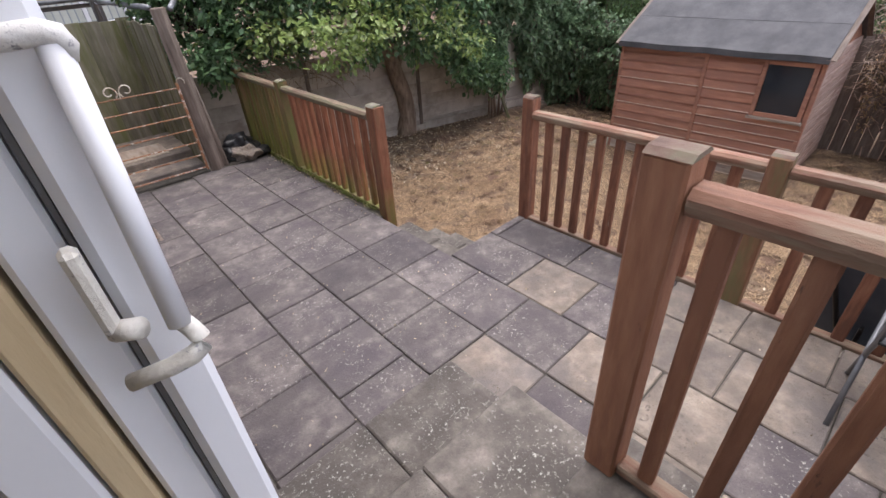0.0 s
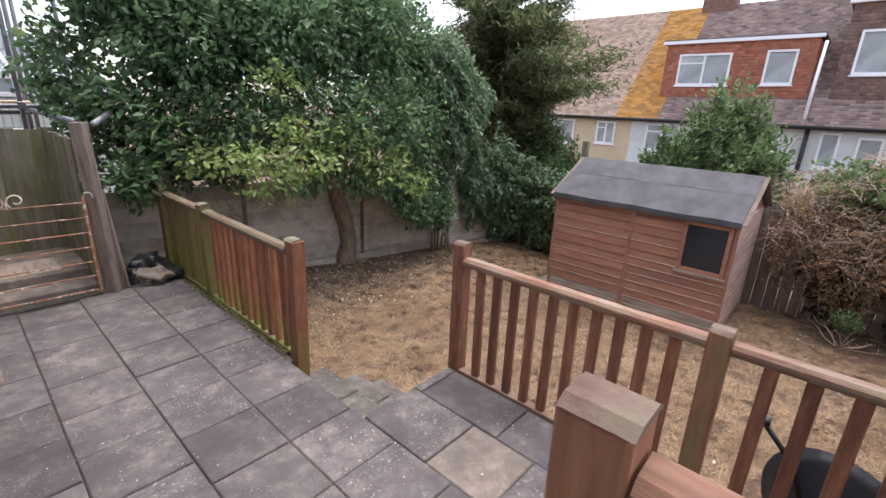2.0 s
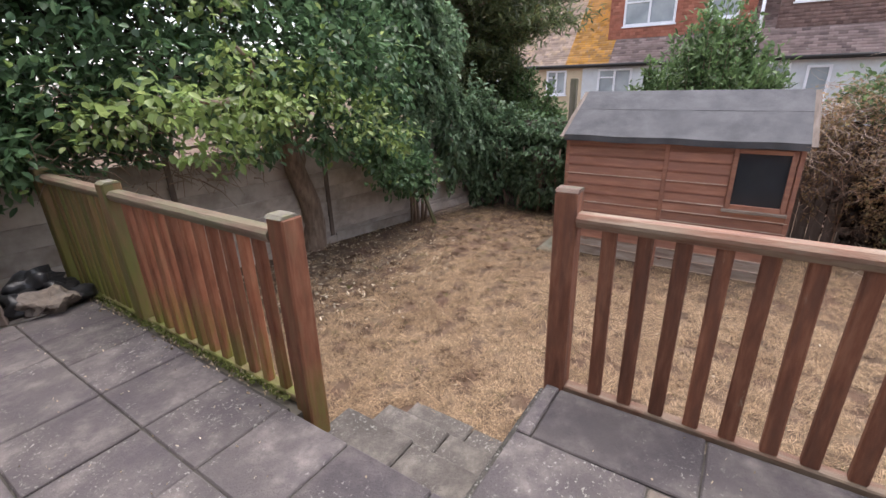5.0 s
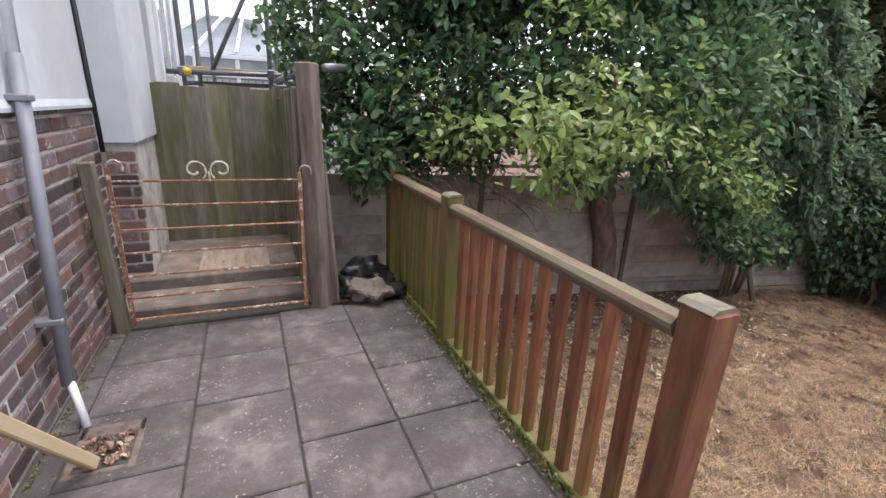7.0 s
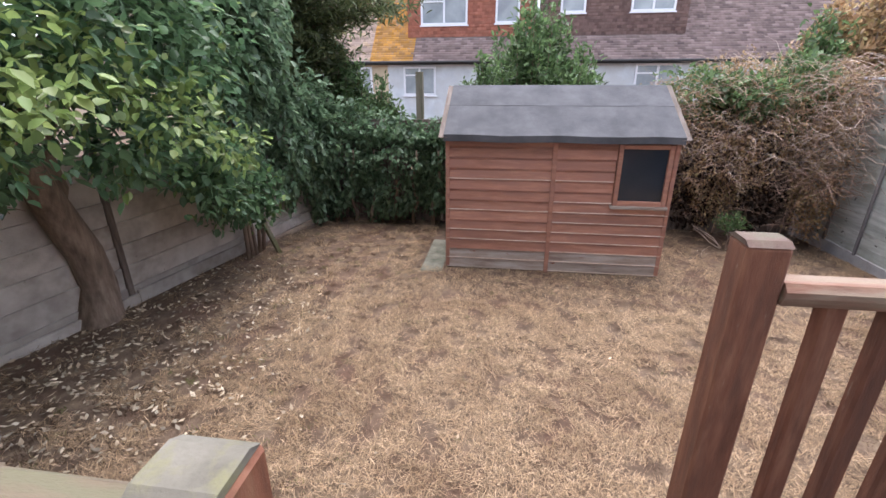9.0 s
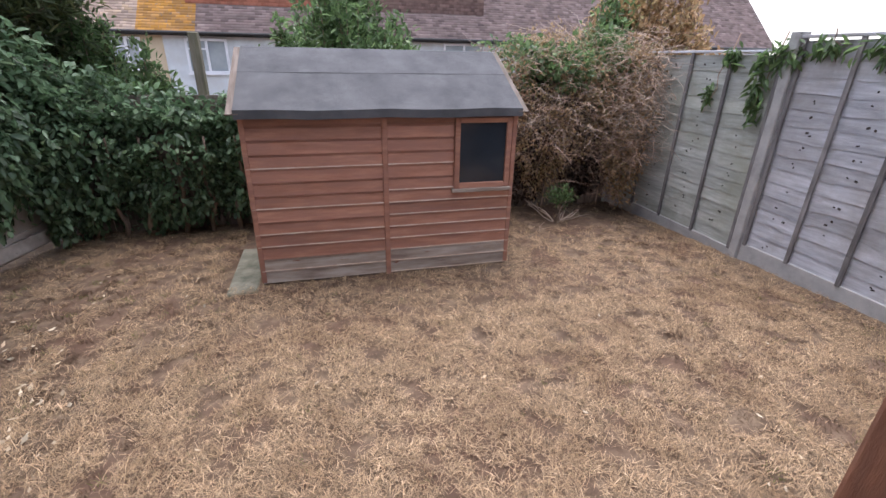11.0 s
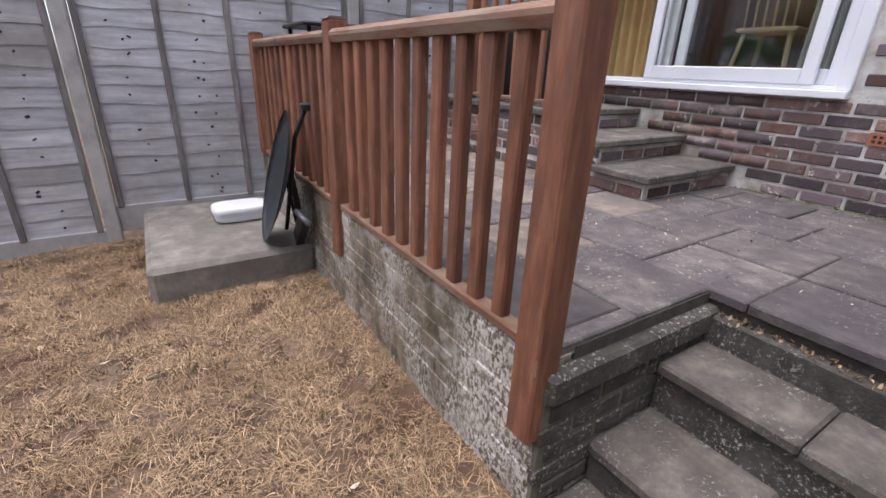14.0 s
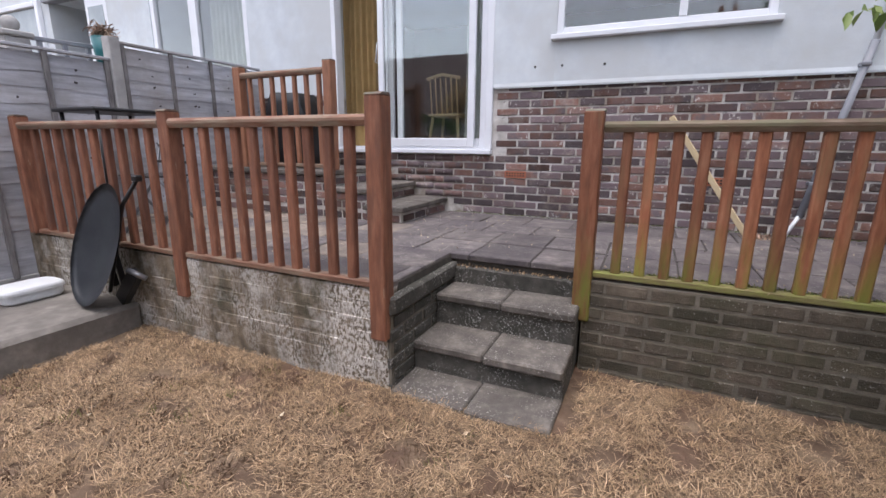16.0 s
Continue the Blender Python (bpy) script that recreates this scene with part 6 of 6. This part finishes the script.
def spindle_chair(x, y, z):
    c = thing("spindle_chair", x, y, z, "wooden spindle-back dining chair inside the room", "chair")
    box("seat", x - 0.2, x + 0.2, y - 0.21, y + 0.21, z + 0.43, z + 0.465, M_PALEWOOD, c, 0.012)
    for sx in (-1, 1):
        for sy in (-1, 1):
            tube("leg", [(x + sx * 0.2, y + sy * 0.21, z), (x + sx * 0.15, y + sy * 0.16, z + 0.44)], [0.014, 0.02], M_PALEWOOD, c, 8)
    for k in range(6):
        yy = y - 0.17 + 0.068 * k
        tube("spindle", [(x + 0.16, yy, z + 0.46), (x + 0.22, yy * 1.0, z + 0.86)], 0.009, M_PALEWOOD, c, 6)
    tube("top_rail", [(x + 0.21, y - 0.21, z + 0.86), (x + 0.24, y, z + 0.9), (x + 0.21, y + 0.21, z + 0.86)], 0.02, M_PALEWOOD, c, 8)


spindle_chair(-0.85, 0.75, 0.6)


def patio_table():
    t = thing("patio_table", 2.05, -0.98, 0.0, "black metal garden table beside the fence", "table")
    z = 0.93
    box("tabletop", 1.75, 2.38, -1.3, -0.72, z, z + 0.03, M_BLACK, t, 0.01)
    for x in (1.8, 2.33):
        for y in (-1.25, -0.77):
            tube("leg", [(x, y, 0.0), (x, y, z)], 0.014, M_BLACK, t, 8)


patio_table()


def metal_chair(x, y, z):
    c = thing("garden_chair", x, y, z, "dark grey metal folding garden chair", "chair")
    for dy in (-0.2, 0.2):
        tube("leg", [(x - 0.2, y + dy, z), (x + 0.15, y + dy, z + 0.45)], 0.011, M_STEEL, c, 8)
        tube("back_leg", [(x + 0.2, y + dy, z), (x - 0.12, y + dy, z + 0.45), (x - 0.2, y + dy, z + 0.85)], 0.011, M_STEEL, c, 8)
    for k in range(5):
        box("slat", x - 0.15 + 0.07 * k, x - 0.095 + 0.07 * k, y - 0.2, y + 0.2, z + 0.445, z + 0.458, M_BLACK, c, 0.003)
    for k in range(3):
        tube("back_slat", [(x - 0.14 - 0.02 * k, y - 0.2, z + 0.55 + 0.13 * k), (x - 0.14 - 0.02 * k, y + 0.2, z + 0.55 + 0.13 * k)], 0.012, M_BLACK, c, 6)


metal_chair(2.15, -0.42, 0.0)


def grill_cover():
    b = thing("covered_barbecue", 0.55, -0.55, 0.452, "barbecue under a dark fabric cover on the landing", "barbecue")
    bm = bmesh.new()
    bmesh.ops.create_cube(bm, size=1.0)
    bmesh.ops.subdivide_edges(bm, edges=list(bm.edges), cuts=5, use_grid_fill=True)
    for v in bm.verts:
        t = v.co.z + 0.5
        s = 1.0 - 0.35 * max(0.0, t - 0.6) / 0.4
        v.co.x *= 0.4 * s
        v.co.y *= 0.56 * s
        v.co.z = t * 0.78 - 0.12 * max(0.0, t - 0.6) * (v.co.y + 0.3)
        v.co += 0.02 * Vector((noise.noise(v.co * 6), noise.noise(v.co * 6 + Vector((9, 0, 0))), 0))
    part("cover", bm, M_BLACK, b, "", True, Matrix.Translation((0.52, -0.5, 0.455)))


grill_cover()
# fixing holes and a patch in the render
for y, z in ((2.0, 1.42), (2.25, 1.42), (2.62, 1.41)):
    tagged(tube("wall_plug", [(0.014, y, z), (0.021, y, z)], 0.011, M_GROUT, None, 8), "dark plugged hole in the white render", "plug")

# ---- neighbour on the fence side ----
def neighbour():
    h = thing("neighbour_house", -2, -5.5, -0.6, "white rendered neighbouring house with large windows", "house")
    X = -0.2
    box("wall", -4, X, -3.9, -1.62, -0.6, 1.55, M_RENDER, h, 0)
    box("wall", -4, X, -1.85, -1.62, 1.55, 5.2, M_RENDER, h, 0)
    box("wall", -4, X, -4.75, -3.75, -0.6, 5.2, M_RENDER, h, 0)
    box("wall", -4, X, -3.75, -1.85, 2.95, 5.2, M_RENDER, h, 0)
    box("wall", -4, X, -14, -6.3, -0.6, 5.2, M_RENDER, h, 0)
    box("wall", -4, X, -6.3, -4.75, 2.95, 5.2, M_RENDER, h, 0)
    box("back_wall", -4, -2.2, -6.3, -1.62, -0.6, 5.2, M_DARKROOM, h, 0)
    w = box("window", X - 0.06, X - 0.05, -3.75, -1.85, 1.55, 2.95, M_GLASS, h, 0)
    w.visible_shadow = False
    for a in ((-3.75, -3.67, 1.55, 2.95), (-1.93, -1.85, 1.55, 2.95), (-2.95, -2.8, 1.55, 2.95), (-3.67, -1.93, 1.55, 1.63), (-3.67, -1.93, 2.87, 2.95)):
        box("frame", X - 0.08, X - 0.01, *a, M_UPVC, w, 0.005)
    d = box("doorway", X - 1.2, X - 1.1, -6.3, -4.75, -0.6, 2.95, M_GREYPIPE, h, 0, "grey inner doorway")
    dd = box("door", X - 0.05, X + 0.0, -5.3, -4.75, 1.6, 2.9, M_UPVC, h, 0.01)
    box("pane", X + 0.0, X + 0.006, -5.22, -4.83, 2.35, 2.75, M_GLASSFAR, dd, 0)
    box("lintel", X - 0.1, X + 0.05, -6.4, -4.7, 2.93, 3.03, M_GREYPIPE, h, 0.01)
    box("bay_frame", X + 0.0, X + 0.07, -8.6, -8.5, 1.2, 3.2, M_UPVC, h, 0.01)
    box("bay_frame", X + 0.0, X + 0.07, -6.6, -6.5, 1.2, 3.2, M_UPVC, h, 0.01)
    box("bay_glass", X + 0.0, X + 0.03, -8.5, -6.6, 1.2, 2.9, M_GLASSFAR, h, 0)
    box("bay_frame", X + 0.0, X + 0.08, -8.5, -6.6, 2.9, 2.98, M_UPVC, h, 0.01)
    tube("downpipe", [(-0.08, -1.42, 1.2), (-0.08, -1.42, 5.0)], 0.045, M_FENCEPOST, h, 10)


neighbour()
pleated("curtain", -0.42, -2.75, -1.95, 1.5, 2.95, M_CURTAINP, 9, 0.03, "pale green curtain in the neighbour's window")
terrace = tagged(box("raised_terrace", -0.2, 2.6, -8.5, -2.2, -0.7, 1.25, M_CONC, None, 0.01), "neighbour's raised concrete terrace", "terrace")
pil = thing("stone_pillar", 1.95, -2.65, 1.25, "grey stone pillar with a ball finial", "pillar")
box("shaft", 1.85, 2.05, -2.75, -2.55, 1.25, 1.68, M_FENCEPOST, pil, 0.01)
box("cap", 1.82, 2.08, -2.78, -2.52, 1.68, 1.73, M_FENCEPOST, pil, 0.012)
bm = bmesh.new()
bmesh.ops.create_uvsphere(bm, u_segments=16, v_segments=10, radius=0.075)
part("ball", bm, M_FENCEPOST, pil, "", True, Matrix.Translation((1.95, -2.65, 1.8)))
bal = thing("terrace_railing", 1.5, -2.62, 1.25, "dark grey railing of the neighbour's terrace", "railing")
beam("top_rail", (1.85, -2.64, 1.70), (0.3, -2.64, 1.74), 0.05, 0.04, M_GREYPIPE, bal)
for k in range(7):
    box("baluster", 1.72 - 0.22 * k, 1.76 - 0.22 * k, -2.66, -2.62, 1.25, 1.71, M_GREYPIPE, bal, 0.004)
pot = thing("plant_pot", 1.24, -2.45, 1.25, "teal glazed pot with a dry brown plant", "plant pot")
bm = bmesh.new()
tube_bm(bm, [(1.24, -2.45, 1.4), (1.24, -2.45, 1.65), (1.24, -2.45, 1.8)], [0.07, 0.1, 0.11], 16)
M_TEAL = make_mat("teal_glaze", [(0.02, 0.12, 0.13), (0.03, 0.17, 0.18)], 4, 0.3, 0.05, 40, vary=0.05)
part("pot", bm, M_TEAL, pot, "", True)
box("stand", 1.16, 1.32, -2.53, -2.37, 1.25, 1.4, M_FENCEPOST, pot, 0.01)
p, nrm = clump_points([(1.24, -2.45, 1.86, 0.16, 0.14, 0.09)], 900, 0.3)
put("plant", leaf_cloud("plant", p, nrm, 0.1, 0.012, M_TWIG, 0.0), None, pot, "dry brown plant")

# ---- neighbour past the gate: house wing, conservatory, scaffold ----
wing = thing("neighbour_wing", -1, 8, -0.2, "white rendered neighbouring house past the gate", "house")
box("wall", -4, 0.1, 7.3, 10.2, -0.4, 5.0, M_RENDER, wing, 0)
far_w = box("window", 0.1, 0.106, 7.75, 8.9, 1.5, 2.7, M_GLASSFAR, wing, 0)
for a in ((7.7, 7.78, 1.45, 2.75), (8.87, 8.95, 1.45, 2.75), (8.28, 8.36, 1.45, 2.75), (7.78, 8.87, 1.45, 1.53)):
    box("frame", 0.1, 0.13, *a, M_UPVC, far_w, 0.004)


def conservatory():
    c = thing("conservatory", 1.8, 12.2, -0.4, "white framed conservatory with pale blinds and glazed roof", "conservatory")
    Y = 11.2
    x0, x1 = -0.5, 2.75
    box("base_wall", x0, x1, Y, Y + 3, -0.5, 1.05, M_RENDER, c, 0)
    n = 5
    for k in range(n + 1):
        x = x0 + (x1 - x0) * k / n
        box("mullion", x - 0.035, x + 0.035, Y - 0.02, Y + 0.06, 1.05, 2.0, M_UPVC, c, 0.006)
        beam("roof_bar", (x, Y, 2.05), (x0 + (x1 - x0) * (0.25 + 0.5 * k / n), Y + 1.6, 2.85), 0.05, 0.06, M_UPVC, c, 0.004)
    for z in (1.05, 1.65, 1.95):
        box("transom", x0, x1, Y - 0.025, Y + 0.05, z, z + 0.07, M_UPVC, c, 0.006)
    for k in range(n):
        xa = x0 + (x1 - x0) * k / n + 0.035
        box("pane", xa, xa + (x1 - x0) / n - 0.07, Y + 0.01, Y + 0.02, 1.12, 1.95, M_GLASSFAR, c, 0)
        for s in range(5):
            xs = xa + 0.02 + 0.115 * s
            box("blind", xs, xs + 0.09, Y + 0.005, Y + 0.009, 1.14, 1.62, M_CURTAINP, c, 0)
    bm = bmesh.new()
    v = [bm.verts.new(q) for q in ((x0, Y, 2.03), (x1, Y, 2.03), (x0 + 0.75 * (x1 - x0), Y + 1.6, 2.83), (x0 + 0.25 * (x1 - x0), Y + 1.6, 2.83), (x1, Y + 3, 2.03), (x0, Y + 3, 2.03))]
    bm.faces.new((v[0], v[1], v[2], v[3]))
    bm.faces.new((v[1], v[4], v[2]))
    bm.faces.new((v[0], v[3], v[5]))
    bm.faces.new((v[4], v[5], v[3], v[2]))
    bmesh.ops.solidify(bm, geom=list(bm.faces), thickness=0.03)
    part("roof_glazing", bm, M_GLASSFAR, c)


conservatory()


def scaffold():
    s = thing("scaffold", 0.9, 8.0, -0.4, "galvanised tube scaffold beside the neighbouring house", "scaffold")
    for x, y in ((0.27, 8.0), (0.38, 8.6), (0.5, 9.4), (1.15, 8.0), (1.28, 8.7), (1.42, 9.3), (1.66, 7.9)):
        tube("upright", [(x, y, -0.4), (x, y, 5.0)], 0.027, M_STEEL, s, 8)
    for a, b in (((0.05, 7.9, 1.56), (1.75, 7.9, 1.60)), ((0.2, 8.6, 1.47), (1.7, 8.6, 1.49)), ((1.25, 5.6, 1.52), (1.2, 9.3, 1.55)), ((1.66, 6.0, 1.6), (1.3, 5.05, 1.52)), ((0.3, 7.95, 1.62), (0.3, 9.3, 1.62))):
        tube("ledger", [a, b], 0.027, M_STEEL, s, 8)
    tube("brace", [(0.55, 8.0, 1.6), (1.2, 8.0, 2.9)], 0.024, M_STEEL, s, 8)
    for k in range(3):
        box("plank", 0.3, 1.3, 8.05 + 0.23 * k, 8.26 + 0.23 * k, 1.6, 1.638, M_PALEWOOD, s, 0.004)
    for x, y, z in ((0.27, 7.9, 1.57), (1.15, 7.9, 1.59), (1.66, 7.9, 1.6), (1.25, 8.0, 1.54)):
        box("clamp", x - 0.04, x + 0.04, y - 0.04, y + 0.04, z - 0.05, z + 0.05, M_STEEL, s, 0.01)
    M_YELLOW = make_mat("yellow_plastic", [(0.7, 0.5, 0.03), (0.8, 0.6, 0.05)], 4, 0.4, 0, 40, vary=0.02)
    tube("end_cap", [(0.32, 7.78, 1.57), (0.32, 7.9, 1.57)], 0.04, M_YELLOW, s, 12, "yellow end cap")


scaffold()
spray_shrub("tall shrub with red berries beyond the fence", 9.3, -2.6, -0.8, 3.4, 1.2, 90, M_BRAMBLE, 0.1, 0.05, 8)
spray_shrub("green shrub beyond the fence corner", 8.9, -1.7, -0.8, 2.7, 0.7, 60, M_LEAFB, 0.1, 0.05, 9)


# ---- moss and wisps in the joints ----
def crumbs(name, label, mat, pts, size):
    p = np.array(pts)
    ob = put(name, leaf_cloud(name, p, np.tile(np.array([0, 0, 1.0]), (len(p), 1)), size, size * 0.6, mat, -0.2), None)
    tagged(ob, label, "moss", kind="stuff")


M_MOSS = make_mat("moss", [(0.07, 0.09, 0.02), (0.13, 0.15, 0.035), (0.2, 0.2, 0.06)], 3, 0.9, 0, 60, random_by="island", vary=0.4)
rm = random.Random(77)
crumbs("moss", "green moss along the foot of the railing", M_MOSS, [(1.80 + rm.gauss(0, 0.012), rm.uniform(2.9, 5.3), 0.004 + abs(rm.gauss(0, 0.006))) for _ in range(1400)], 0.016)
crumbs("moss", "moss and crumbs along the wall foot", M_MOSS, [(0.02 + abs(rm.gauss(0, 0.014)), rm.uniform(1.15, 5.0), 0.004 + abs(rm.gauss(0, 0.004))) for _ in range(700)], 0.013)
crumbs("debris", "pale crumbs and fallen bits along the railing foot", M_LITTER, [(1.78 + rm.gauss(0, 0.03), rm.uniform(2.9, 5.3), 0.006) for _ in range(260)], 0.02)
crumbs("debris", "brown leaf debris in the drain gully", M_TWIG, [(rm.uniform(0.15, 0.32), rm.uniform(3.82, 4.0), 0.008 + abs(rm.gauss(0, 0.008))) for _ in range(160)], 0.03)
crumbs("debris", "straw and grit on the step ledge", M_STRAW, [(1.755 + rm.gauss(0, 0.02), rm.uniform(1.96, 2.82), -0.08 + abs(rm.gauss(0, 0.004))) for _ in range(170)], 0.02)
crumbs("debris", "grit and small leaves scattered on the patio", M_LITTER, [(rm.uniform(0.1, 2.5) if k % 2 else rm.uniform(0.1, 1.7), rm.uniform(-1.3, 1.85) if k % 2 else rm.uniform(1.1, 4.9), 0.006) for k in range(420)], 0.013)
lay_slabs()
lay_bricks(house, "y", 0.0, -1.45, 5.53, 0.0, 17, M_BRICK, M_BRICK_I, near=(1.1, 5.6), holes=((DOOR[0], DOOR[1], DOOR[2], 3), (-1.6, 0.27, -1, 0.45), (-1.6, 0.69, -1, 0.27), (-1.6, 1.07, -1, 0.1)))
lay_bricks(wall_r, "y", 2.586, -1.45, 1.93, -0.64, 8, M_WASHED, deep=0.03)
lay_bricks(house, "x", 5.552, 0.02, 0.17, 0.0, 13, M_BRICK, deep=0.04, sign=-1)
lay_bricks(wall_l, "y", 1.896, 2.82, 5.5, -0.64, 8, M_GBRICK, deep=0.03)
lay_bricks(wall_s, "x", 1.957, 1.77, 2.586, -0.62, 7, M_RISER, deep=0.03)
lay_bricks(landing, "x", 1.078, 0.01, 0.95, 0.0, 1, M_BRICK, deep=0.03)
lay_bricks(landing, "y", 0.958, -1.4, 1.06, 0.0, 1, M_BRICK, deep=0.03)
lay_bricks(landing, "y", 0.958, -1.4, 0.69, 0.1, 2, M_BRICK, deep=0.03)
lay_bricks(landing, "y", 0.958, -1.4, 0.27, 0.252, 2, M_BRICK, deep=0.03)

lay_bricks(landing, "x", 0.698, 0.01, 0.95, 0.152, 1, M_BRICK, deep=0.03)
lay_bricks(landing, "x", 0.278, 0.01, 0.95, 0.302, 1, M_BRICK, deep=0.03)
